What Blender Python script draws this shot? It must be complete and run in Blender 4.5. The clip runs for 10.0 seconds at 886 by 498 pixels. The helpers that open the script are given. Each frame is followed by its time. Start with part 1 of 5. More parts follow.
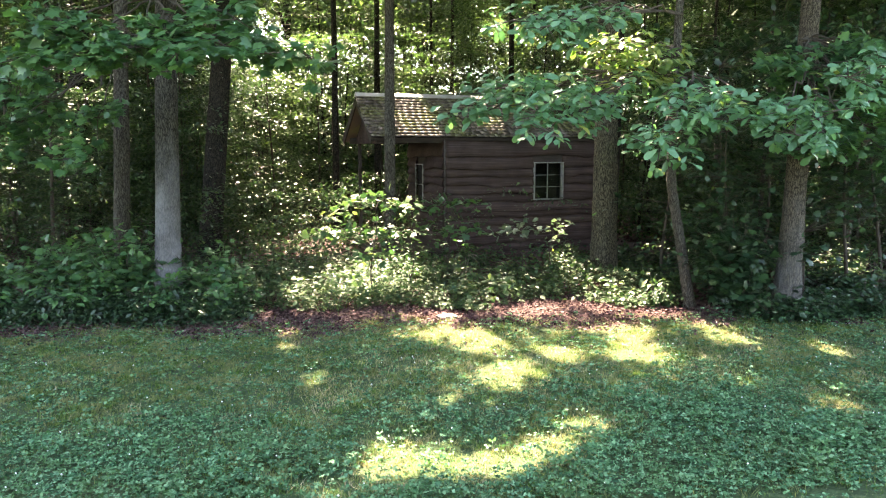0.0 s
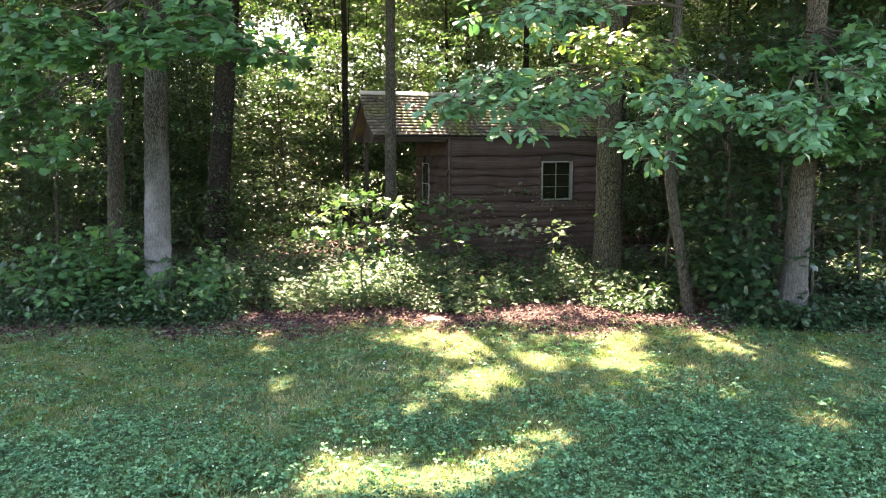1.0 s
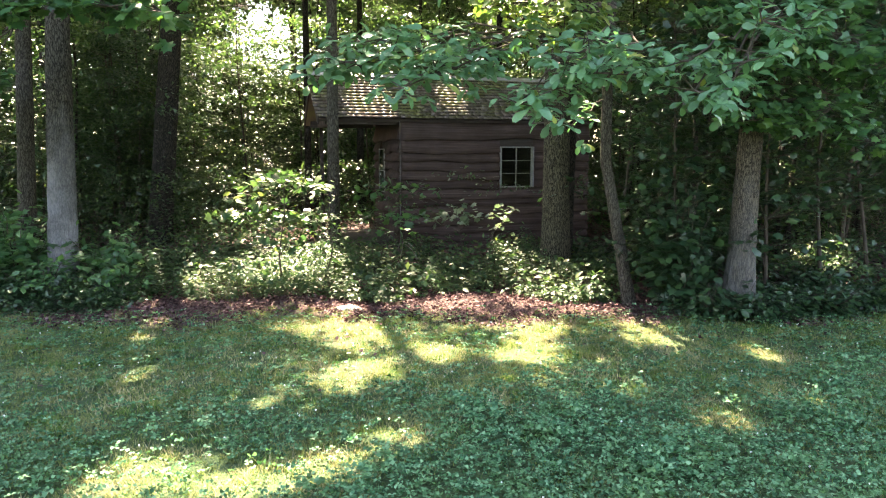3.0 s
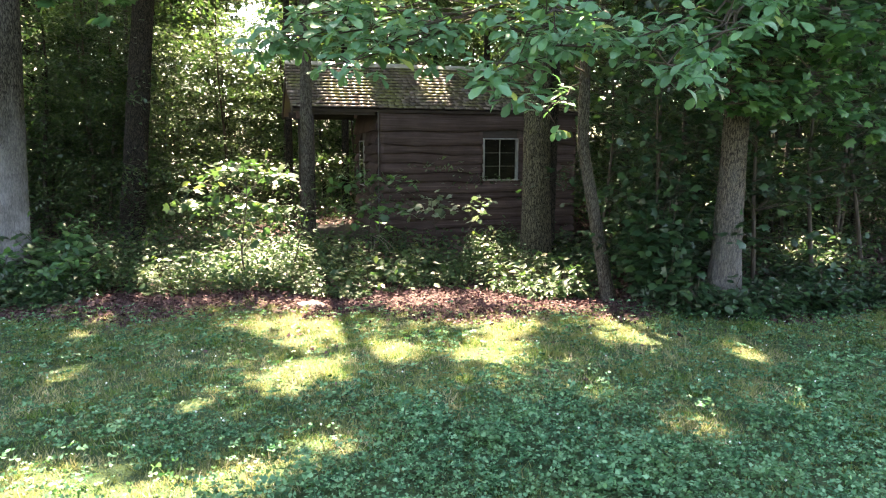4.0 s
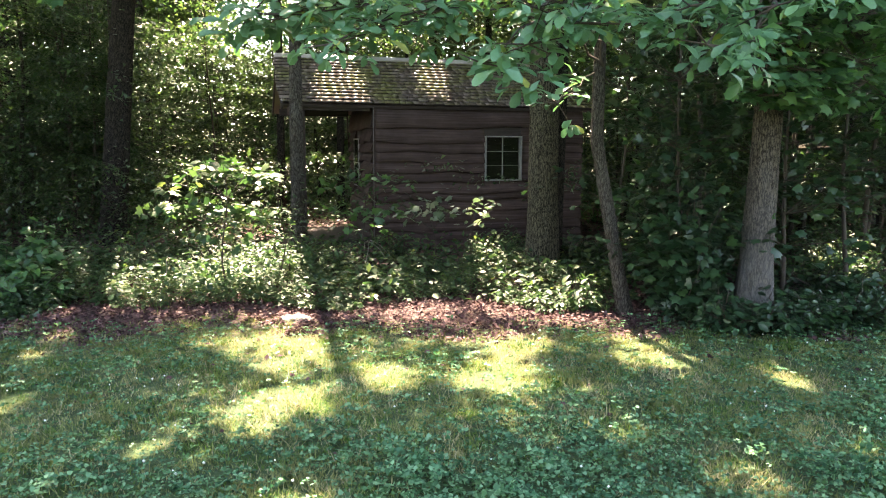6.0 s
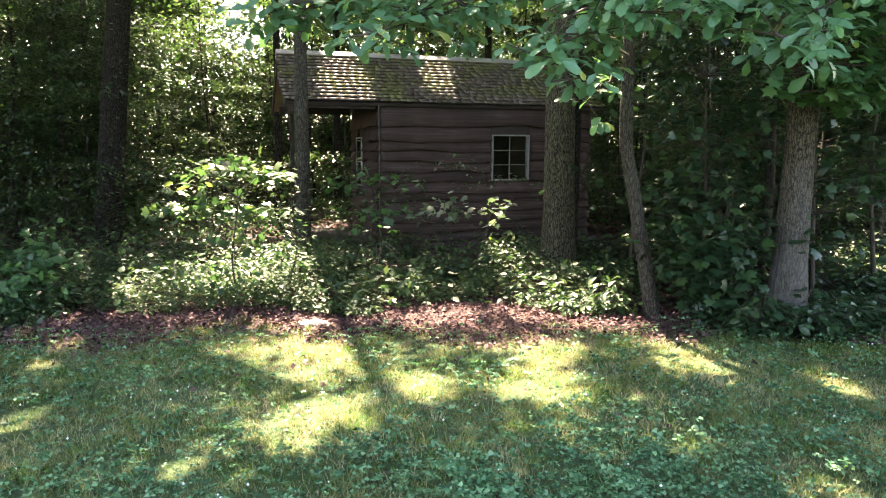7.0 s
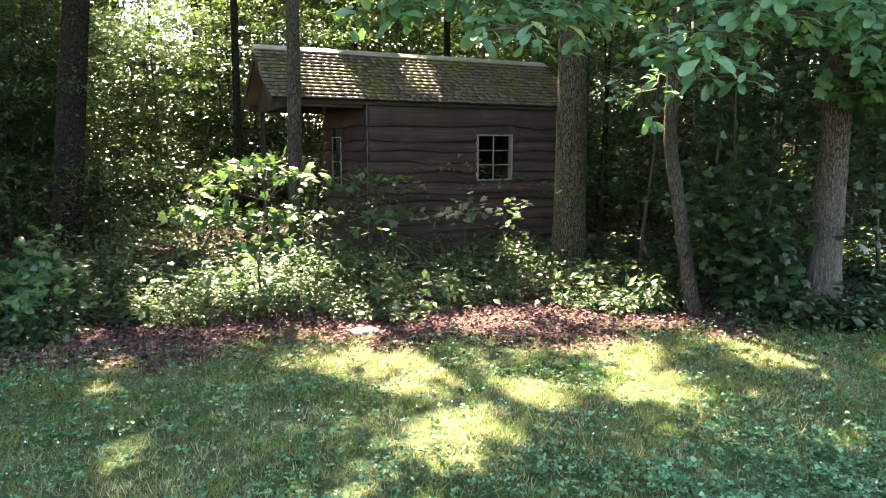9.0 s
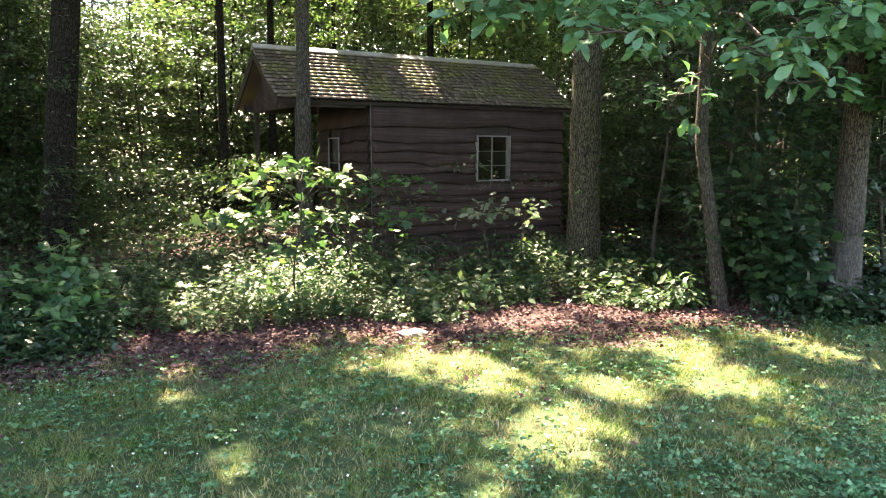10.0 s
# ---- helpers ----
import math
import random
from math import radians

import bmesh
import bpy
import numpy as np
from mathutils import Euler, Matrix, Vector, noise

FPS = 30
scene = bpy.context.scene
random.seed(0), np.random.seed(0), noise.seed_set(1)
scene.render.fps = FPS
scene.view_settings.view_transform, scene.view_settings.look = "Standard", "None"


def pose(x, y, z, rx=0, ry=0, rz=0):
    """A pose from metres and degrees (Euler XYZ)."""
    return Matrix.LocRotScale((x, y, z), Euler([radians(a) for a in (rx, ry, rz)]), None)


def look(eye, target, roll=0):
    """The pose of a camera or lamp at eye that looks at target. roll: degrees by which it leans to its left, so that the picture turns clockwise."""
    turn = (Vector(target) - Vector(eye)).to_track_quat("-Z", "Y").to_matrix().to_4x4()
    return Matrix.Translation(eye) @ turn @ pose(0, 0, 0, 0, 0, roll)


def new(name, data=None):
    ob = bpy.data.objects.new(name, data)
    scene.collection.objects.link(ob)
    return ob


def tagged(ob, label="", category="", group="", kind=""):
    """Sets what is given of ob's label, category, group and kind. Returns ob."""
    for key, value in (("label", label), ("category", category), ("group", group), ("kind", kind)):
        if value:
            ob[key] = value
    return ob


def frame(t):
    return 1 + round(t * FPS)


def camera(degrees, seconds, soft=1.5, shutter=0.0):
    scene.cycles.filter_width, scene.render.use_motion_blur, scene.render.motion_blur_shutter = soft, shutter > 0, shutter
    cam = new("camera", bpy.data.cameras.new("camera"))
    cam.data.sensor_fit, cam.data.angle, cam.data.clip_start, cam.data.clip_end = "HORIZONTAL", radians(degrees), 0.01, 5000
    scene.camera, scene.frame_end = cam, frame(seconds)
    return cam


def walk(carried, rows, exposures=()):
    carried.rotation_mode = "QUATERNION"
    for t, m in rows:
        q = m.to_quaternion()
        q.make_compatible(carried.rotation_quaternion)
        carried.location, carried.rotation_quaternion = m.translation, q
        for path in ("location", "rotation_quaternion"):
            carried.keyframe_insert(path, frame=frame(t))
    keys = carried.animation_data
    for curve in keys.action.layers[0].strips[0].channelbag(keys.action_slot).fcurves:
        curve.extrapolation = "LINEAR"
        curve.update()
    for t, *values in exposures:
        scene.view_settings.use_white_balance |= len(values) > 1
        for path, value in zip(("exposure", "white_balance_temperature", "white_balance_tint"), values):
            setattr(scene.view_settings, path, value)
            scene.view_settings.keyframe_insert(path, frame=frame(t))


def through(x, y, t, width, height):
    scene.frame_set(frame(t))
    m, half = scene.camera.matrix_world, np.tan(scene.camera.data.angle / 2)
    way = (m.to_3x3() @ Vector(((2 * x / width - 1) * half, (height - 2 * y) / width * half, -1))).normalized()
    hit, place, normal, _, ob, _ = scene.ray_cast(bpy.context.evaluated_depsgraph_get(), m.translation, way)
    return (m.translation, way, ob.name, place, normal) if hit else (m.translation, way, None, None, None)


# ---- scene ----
# Camera: a small drone that slides sideways along a forest edge and sinks a little.
cam = camera(63.6, 10.0, soft=1.1)
METRES, EYE, TILT, LEAN, TURN = 5.8, 1.98, 6.5, 0.5, -6.3
ROWS = [
    (0.0, 0.0, 0.0, 0.0, 0.09, -14.26, -0.36),
    (0.5, 0.0442, 0.0197, -0.0023, 1.4, -14.29, -0.23),
    (1.0, 0.0921, 0.0423, -0.0052, 2.78, -14.33, -0.1),
    (1.5, 0.1376, 0.0648, -0.0095, 3.56, -14.35, -0.04),
    (2.0, 0.1866, 0.0917, -0.0197, 3.85, -14.35, -0.03),
    (2.5, 0.2325, 0.1224, -0.0399, 3.88, -14.35, -0.06),
    (4.0, 0.3247, 0.2316, -0.0939, 3.92, -14.41, -0.18),
    (4.5, 0.3357, 0.2668, -0.0972, 3.95, -14.41, -0.2),
    (5.0, 0.3377, 0.2999, -0.1016, 3.98, -14.42, -0.2),
    (5.5, 0.3316, 0.3276, -0.1062, 4.02, -14.44, -0.18),
    (7.0, 0.2525, 0.3902, -0.1199, 2.58, -14.41, -0.37),
    (7.5, 0.2023, 0.402, -0.1222, 1.31, -14.4, -0.5),
    (8.0, 0.1499, 0.4108, -0.1245, -0.39, -14.38, -0.66),
    (8.5, 0.0899, 0.4183, -0.1257, -2.49, -14.35, -0.89),
    (9.0, 0.0279, 0.4241, -0.1276, -5.16, -14.27, -1.21),
    (9.5, -0.0431, 0.4308, -0.1286, -8.02, -14.19, -1.52),
    (10.0, -0.1178, 0.4396, -0.1297, -9.43, -14.13, -1.65),
]
walk(cam, [(t, pose(0, 0, EYE, TILT, LEAN, TURN) @ pose(METRES * x, METRES * y, METRES * z, 90 + pitch, roll, yaw)) for t, x, y, z, yaw, pitch, roll in ROWS],
     [(0.0, 4.25, 8500, 16), (2.5, 4.15, 8500, 16), (5.0, 4.07, 8400, 18), (10.0, 4.03, 8400, 18)])

# World, sun and exposure: a high summer sun behind the wood, open sky over the lawn behind the camera.
SUN_TO = Vector((-0.2, 1.0, 1.75)).normalized()
world = bpy.data.worlds.new("sky")
scene.world = world
world.use_nodes = True
wn = world.node_tree
sky = wn.nodes.new("ShaderNodeTexSky")
sky.sky_type, sky.sun_disc = "NISHITA", False
sky.sun_elevation = math.asin(SUN_TO.z)
sky.sun_rotation = math.atan2(SUN_TO.x, SUN_TO.y)
wn.links.new(sky.outputs[0], wn.nodes["Background"].inputs[0])
wn.nodes["Background"].inputs[1].default_value = 0.086
sun = new("sun", bpy.data.lights.new("sun", "SUN"))
sun.data.energy, sun.data.angle, sun.data.color = 4.1, radians(0.7), (1.0, 0.93, 0.82)
sun.matrix_world = look(SUN_TO * 60, (0, 0, 0))

# ---- small tools ----
rng = np.random.default_rng(7)


def mesh_np(name, verts, faces, mats, index=None, smooth=False):
    """A mesh from a vertex array and a list of face arrays (each of one corner count)."""
    me = bpy.data.meshes.new(name)
    faces = [np.asarray(f, np.int32) for f in (faces if isinstance(faces, list) else [faces]) if len(f)]
    flat = np.concatenate([f.ravel() for f in faces])
    counts = np.concatenate([np.full(len(f), f.shape[1], np.int32) for f in faces])
    starts = np.concatenate([[0], np.cumsum(counts)[:-1]]).astype(np.int32)
    me.vertices.add(len(verts))
    me.vertices.foreach_set("co", np.asarray(verts, np.float32).ravel())
    me.loops.add(len(flat))
    me.loops.foreach_set("vertex_index", flat)
    me.polygons.add(len(counts))
    me.polygons.foreach_set("loop_start", starts)
    for m in mats if isinstance(mats, (list, tuple)) else [mats]:
        me.materials.append(m)
    if index is not None:
        me.polygons.foreach_set("material_index", np.asarray(index, np.int32))
    if smooth:
        me.polygons.foreach_set("use_smooth", np.ones(len(counts), bool))
    me.update(calc_edges=True)
    return me


def add(name, me, parent=None, label=""):
    ob = new(name, me)
    ob.parent = parent
    return tagged(ob, label)


def thing(name, me, label, category, group="", kind=""):
    return tagged(new(name, me), label, category, group, kind)


def part(name, bm, material, parent, label=""):
    """Links a bmesh as one mesh object under a thing or a part."""
    me = bpy.data.meshes.new(name)
    bm.to_mesh(me)
    bm.free()
    me.materials.append(material)
    return add(name, me, parent, label)


def box_bm(x0, x1, y0, y1, z0, z1, bevel=0.004):
    bm = bmesh.new()
    bmesh.ops.create_cube(bm, size=1)
    for v in bm.verts:
        v.co = Vector(((x0 + x1) / 2 + v.co.x * (x1 - x0), (y0 + y1) / 2 + v.co.y * (y1 - y0), (z0 + z1) / 2 + v.co.z * (z1 - z0)))
    if bevel:
        bmesh.ops.bevel(bm, geom=bm.edges[:], offset=bevel, segments=1, affect="EDGES")
    return bm


class Pile:
    """Gathers vertices and faces of many pieces into one mesh."""

    def __init__(self):
        self.v, self.f, self.n = [], {}, 0

    def put(self, verts, faces):
        for f in faces if isinstance(faces, list) else [faces]:
            f = np.asarray(f)
            self.f.setdefault(f.shape[1], []).append(f + self.n)
        self.v.append(np.asarray(verts, float))
        self.n += len(verts)

    def mesh(self, name, mats, smooth=False):
        return mesh_np(name, np.concatenate(self.v), [np.concatenate(f) for f in self.f.values()], mats, None, smooth)


def tube(path, radii, sides=8, wobble=0.0, seed=0, cap=True):
    """A tapered tube along a path, slightly knobbly."""
    path, radii = np.asarray(path, float), np.asarray(radii, float)
    tang = np.gradient(path, axis=0)
    tang /= np.linalg.norm(tang, axis=1)[:, None] + 1e-9
    ref = np.where(np.abs(tang[:, 2:3]) > 0.8, [[1.0, 0, 0]], [[0, 0, 1.0]])
    a = np.cross(tang, ref)
    a /= np.linalg.norm(a, axis=1)[:, None]
    b = np.cross(tang, a)
    r = np.random.default_rng(seed)
    ang = np.linspace(0, 2 * np.pi, sides, endpoint=False)
    k = radii[:, None] * (1 + wobble * r.normal(size=(len(path), sides)))
    v = path[:, None] + k[..., None] * (np.cos(ang)[None, :, None] * a[:, None] + np.sin(ang)[None, :, None] * b[:, None])
    i = np.arange(len(path) - 1)[:, None] * sides
    j = np.arange(sides)[None]
    f = np.stack([i + j, i + (j + 1) % sides, i + sides + (j + 1) % sides, i + sides + j], -1).reshape(-1, 4)
    return v.reshape(-1, 3), f


# Leaf outlines in the leaf's own plane: along the rib, across it, and lift.
SIMPLE = (np.array([[0, 0, 0], [0.45, 0.32, 0.07], [1, 0, -0.05], [0.45, -0.32, 0.07]]), np.array([[0, 2, 1], [0, 3, 2]]))
BROAD = (np.array([[0, 0, 0], [0.55, 0, 0.05], [1, 0, -0.1], [0.3, 0.1, 0.08], [0.66, 0.225, 0.07], [0.3, -0.1, 0.08], [0.66, -0.225, 0.07], [0.92, 0.15, -0.04], [0.92, -0.15, -0.04]]),
         np.array([[0, 1, 3], [1, 4, 3], [1, 2, 4], [2, 7, 4], [0, 5, 1], [1, 5, 6], [1, 6, 2], [2, 6, 8]]))
OVAL = (np.array([[0, 0, 0], [0.4, 0.26, 0.07], [0.75, 0.22, 0.03], [1, 0, -0.08], [0.75, -0.22, 0.03], [0.4, -0.26, 0.07]]), np.array([[0, 3, 2, 1], [0, 5, 4, 3]]))
CHIP = (np.array([[0, -0.12, 0], [0.55, 0.34, 0.06], [1, -0.16, -0.04]]), np.array([[0, 2, 1]]))
_a = np.radians([180, 128, 95, 70, 48, 22, 0, -22, -48, -70, -95, -128])
_r = np.array([0.25, 0.45, 0.66, 0.5, 0.82, 0.6, 1.0, 0.6, 0.82, 0.5, 0.66, 0.45])
LOBED = (np.vstack([[[0.3, 0, 0.05]], np.stack([0.35 + 0.65 * _r * np.cos(_a), 0.75 * _r * np.sin(_a), -0.07 * _r], -1)]),
         np.array([[0, 1 + i, 1 + (i + 1) % 12] for i in range(12)]))


def leaves(points, axis, normal, size, shape=SIMPLE):
    """Vertices and faces of one leaf at each point."""
    tv, tf = shape
    axis = axis / (np.linalg.norm(axis, axis=1)[:, None] + 1e-9)
    side = np.cross(normal, axis)
    side /= np.linalg.norm(side, axis=1)[:, None] + 1e-9
    up = np.cross(axis, side)
    s = np.asarray(size, float)[:, None, None]
    v = points[:, None] + s * (tv[None, :, 0:1] * axis[:, None] + tv[None, :, 1:2] * side[:, None] + tv[None, :, 2:3] * up[:, None])
    f = tf[None] + (np.arange(len(points)) * len(tv))[:, None, None]
    return v.reshape(-1, 3), f.reshape(-1, tf.shape[1])


# Gaps in the canopy: where the sun comes through (x, y, z of the lit spot, half widths).
GAPS = np.array([
    (.98, 7.5, 0, .4, .44), (1.25, 6.02, 0, .31, .33), (1.2, 6.85, 0, .15, .16), (1.83, 6.6, 0, .2, .3), (2.8, 7.35, 0, .28, .45), (2.66, 6.56, 0, .23, .26),
    (3.85, 6.9, 0, .26, .42), (3.9, 7.55, 0, .18, .14), (-.8, 7.45, 0, .04, .5), (-.47, 6.2, 0, .05, .16), (.65, 5.6, 0, .04, .12), (-1.89, 5.45, 0, .06, .2),
    (-.35, 5.65, 0, .12, .18), (3.66, 5.05, 0, .13, .24), (1.6, 4.77, 0, .16, .16), (4.34, 5.46, 0, .1, .25), (.25, 4.54, 0, .27, .26), (.7, 4.3, 0, .24, .22), (1.12, 4.43, 0, .24, .2),
    (-.28, 4.0, 0, .14, .12), (.1, 4.2, 0, .12, .13), (3.2, 5.7, 0, .12, .1), (2.3, 5.3, 0, .1, .1), (4.7, 6.6, 0, .14, .3),
    (.88, 8.5, 0, .18, .34), (2.1, 8.5, 0, .3, .3), (3.05, 8.75, 0, .28, .4), (3.6, 8.45, 0.1, .45, .35),
    (-.95, 9.3, .25, .26, .22), (.0, 11.0, .4, .6, .5), (-.2, 9.2, .3, .3, .25), (2.75, 7.6, 3.05, .45, .35), (.1, 9.45, 1.2, .6, .3), (.2, 10.0, .4, .7, .55), (2.95, 10.4, .6, .2, .2),
    (-1.8, 17.4, 4.6, 1.2, 1.1), (-1.2, 19.5, 5.2, 1.3, 1.0), (1.6, 20.5, 5.6, 1.0, .8), (4.2, 21, 5.8, 1.0, .8), (-3.6, 18.5, 4.4, .6, .6), (7.1, 9.8, .5, .38, .32), (5.1, 13.0, 1.3, .35, .3), (-5.4, 15.2, 4.3, .9, .7), (-6.2, 13.2, 3.4, .5, .5), (6.3, 11.5, 1.0, .22, .2), (7.8, 12.2, 1.6, .3, .3), 
])


def in_shaft(p, grow=0.0, soft=0.25):
    """True where a leaf at p would stand in one of the shafts of sun."""
    hit = np.zeros(len(p), bool)
    for gx, gy, gz, rx, ry in GAPS:
        k = (p[:, 2] - gz) / SUN_TO.z
        dx, dy = p[:, 0] - SUN_TO.x * k - gx, p[:, 1] - SUN_TO.y * k - gy
        hit |= (k > 0) & ((dx / (rx + grow)) ** 2 + (dy / (ry + grow)) ** 2 < 1 + rng.normal(size=len(p)) * soft)
    # two bands of sun on the roof
    k = (p[:, 2] - 2.62) / SUN_TO.z
    x, y = p[:, 0] - SUN_TO.x * k, p[:, 1] - SUN_TO.y * k
    for x0, x1, slant, y0, y1 in ((0.56, 1.28, -0.5, 12.85, 13.98), (2.17, 2.66, 0.1, 13.35, 14.25)):
        hit |= (k > 0.1) & (x > x0 - grow) & (x < x1 + slant * (y - 13.57) + grow) & (y > y0) & (y < y1)
    return hit


def open_to_sun(p, grow=0.0, soft=0.3):
    """True where a leaf at p would stand in one of the sunny gaps."""
    blocked = in_shaft(p, grow, soft)
    # thinner leaves over the sunny middle of the lawn
    k = p[:, 2] / SUN_TO.z
    x, y = p[:, 0] - SUN_TO.x * k, p[:, 1] - SUN_TO.y * k
    thin = np.clip(1.2 - np.maximum(np.abs(x - 1.5) / 3.5, np.abs(y - 6.7) / 2.2), 0, 0.64)
    blocked |= rng.uniform(size=len(p)) < thin
    # over the weeds behind the lawn
    k = (p[:, 2] - 0.3) / SUN_TO.z
    x, y = p[:, 0] - SUN_TO.x * k, p[:, 1] - SUN_TO.y * k
    thin = np.clip(2.2 - 1.8 * np.maximum(np.abs(x - 1.3) / 2.9, np.abs(y - 9.6) / 1.1), 0, 0.62)
    blocked |= rng.uniform(size=len(p)) < thin
    # and over the airy part of the wood behind the cabin
    k = (p[:, 2] - 3.5) / SUN_TO.z
    x, y = p[:, 0] - SUN_TO.x * k, p[:, 1] - SUN_TO.y * k
    thin = np.clip(1.3 - np.maximum(np.abs(x + 1.0) / 2.6, np.abs(y - 19.0) / 4.0), 0, 0.5)
    thin = np.where((np.abs(x - 2.2) < 2.8) & (np.abs(y - 14.0) < 1.3), 0.1, thin)
    blocked |= rng.uniform(size=len(p)) < thin
    # a hole in the far canopy through which the sky shows
    d = p[:, 1] - 18
    blocked |= (d > 1.5) & (((p[:, 0] + 1.9 + 0.19 * d) / (0.8 + 0.07 * d)) ** 2 + ((p[:, 2] - 4.4 - 0.16 * d) / (0.6 + 0.05 * d)) ** 2 < 1 + rng.normal(size=len(p)) * 0.5)
    return blocked


def sprays(centres, n, spread, flat, size, shape=SIMPLE, droop=0.25, up=0.55, gaps=False, at=None):
    """Layered sprays of leaves round the centres; at: where a thing with centres of its own stands, to keep the sun's shafts free."""
    c = np.repeat(centres, n, axis=0)
    off = rng.normal(size=c.shape) * np.array([spread, spread, flat])
    off[:, 2] -= droop * (off[:, 0] ** 2 + off[:, 1] ** 2) / (spread + 1e-6) * 0.35
    p = c + off
    if gaps or at is not None:
        p_keep = ~open_to_sun(p, size * 0.5) if gaps else ~in_shaft(p + np.array(at), size * 0.5)
        p, off = p[p_keep], off[p_keep]
    ax = np.stack([off[:, 0], off[:, 1], np.zeros(len(p))], -1) + rng.normal(size=p.shape) * spread * 0.6
    ax[:, 2] -= droop * spread
    nm = rng.normal(size=p.shape) * up + np.array([0, 0, 1.0])
    return leaves(p, ax, nm, size * rng.uniform(0.6, 1.25, len(p)), shape)

# ---- materials ----
def mat(name):
    m = bpy.data.materials.new(name)
    m.use_nodes = True
    return m, m.node_tree, m.node_tree.nodes["Principled BSDF"]


def node(nt, kind, **inputs):
    n = nt.nodes.new(kind)
    for k, v in inputs.items():
        n.inputs[k.replace("_", " ")].default_value = v
    return n


def ramp(nt, fac, stops):
    n = nt.nodes.new("ShaderNodeValToRGB")
    while len(n.color_ramp.elements) < len(stops):
        n.color_ramp.elements.new(0.5)
    for e, (p, c) in zip(n.color_ramp.elements, stops):
        e.position, e.color = p, (*c, 1)
    nt.links.new(fac, n.inputs[0])
    return n.outputs[0]


def mix(nt, fac, a, b, how="MIX"):
    n = nt.nodes.new("ShaderNodeMixRGB")
    n.blend_type = how
    for i, x in zip((0, 1, 2), (fac, a, b)):
        if hasattr(x, "links"):
            nt.links.new(x, n.inputs[i])
        else:
            n.inputs[i].default_value = x if i == 0 else (*x, 1)
    return n.outputs[0]


def coords(nt, scale=(1, 1, 1), space="Object"):
    tc, mp = nt.nodes.new("ShaderNodeTexCoord"), nt.nodes.new("ShaderNodeMapping")
    mp.inputs["Scale"].default_value = scale
    nt.links.new(tc.outputs[space], mp.inputs[0])
    return mp.outputs[0]


def noise_tex(nt, vec, scale, detail=4, rough=0.6, distort=0.0):
    n = node(nt, "ShaderNodeTexNoise", Scale=scale, Detail=detail, Roughness=rough, Distortion=distort)
    if vec is not None:
        nt.links.new(vec, n.inputs["Vector"])
    return n.outputs[0]


def node_color(nt, vec):
    n = node(nt, "ShaderNodeTexNoise", Scale=1.0, Detail=3.0)
    nt.links.new(vec, n.inputs["Vector"])
    return n.outputs["Color"]


def bump(nt, bsdf, height, strength, dist):
    b = node(nt, "ShaderNodeBump", Strength=strength, Distance=dist)
    nt.links.new(height, b.inputs["Height"])
    nt.links.new(b.outputs[0], bsdf.inputs["Normal"])


def leaf_mat(name, stops, glow, through=0.35, rough=0.42, gloss=0.5, spot=None):
    """Living leaf: each leaf its own green, light shines through."""
    m, nt, b = mat(name)
    geo = nt.nodes.new("ShaderNodeNewGeometry")
    col = ramp(nt, geo.outputs["Random Per Island"], stops)
    patch = noise_tex(nt, coords(nt), 1.3, 2)
    col = mix(nt, 0.35, col, ramp(nt, patch, [(0.3, (0.35, 0.35, 0.35)), (0.7, (1.0, 1.0, 1.0))]), "MULTIPLY")
    if spot:
        n_s = noise_tex(nt, coords(nt), spot[0], 4, 0.65)
        col = mix(nt, ramp(nt, n_s, [(0.43, (0, 0, 0)), (0.6, (spot[2],) * 3)]), col, spot[1])
    vein = noise_tex(nt, coords(nt), 60, 2)
    col = mix(nt, 0.25, col, ramp(nt, vein, [(0.35, (0.55, 0.55, 0.5)), (0.65, (1.0, 1.0, 1.0))]), "MULTIPLY")
    nt.links.new(col, b.inputs["Base Color"])
    b.inputs["Roughness"].default_value = rough
    b.inputs["Specular IOR Level"].default_value = gloss
    tr = nt.nodes.new("ShaderNodeBsdfTranslucent")
    nt.links.new(mix(nt, 1.0, col, glow, "MULTIPLY"), tr.inputs[0])
    ms = nt.nodes.new("ShaderNodeMixShader")
    ms.inputs[0].default_value = through
    nt.links.new(b.outputs[0], ms.inputs[1])
    nt.links.new(tr.outputs[0], ms.inputs[2])
    nt.links.new(ms.outputs[0], nt.nodes["Material Output"].inputs[0])
    return m


GREEN = [(0.0, (0.016, 0.042, 0.018)), (0.45, (0.03, 0.072, 0.028)), (0.85, (0.05, 0.1, 0.034)), (1.0, (0.1, 0.14, 0.04))]
M_canopy = leaf_mat("canopy_leaf", GREEN, (1.6, 1.75, 1.1), 0.3, 0.34, 0.5)
M_big = leaf_mat("broad_leaf", [(0.0, (0.055, 0.15, 0.075)), (0.6, (0.09, 0.22, 0.125)), (0.94, (0.13, 0.27, 0.14)), (1.0, (0.3, 0.33, 0.09))], (1.8, 2.1, 1.0), 0.25, 0.36)
# Broad leaf recoloured yellower and lighter: sunlight put into the leaf colour.
M_sunleaf = leaf_mat("sunlit_broad_leaf", [(0.0, (0.075, 0.16, 0.06)), (0.6, (0.12, 0.21, 0.07)), (1.0, (0.24, 0.28, 0.09))], (1.9, 2.0, 0.9), 0.35, 0.4)
M_lobed = leaf_mat("lobed_leaf", [(0.0, (0.03, 0.1, 0.045)), (0.6, (0.062, 0.16, 0.068)), (1.0, (0.11, 0.23, 0.085))], (2.0, 2.2, 1.0), 0.3, 0.38)
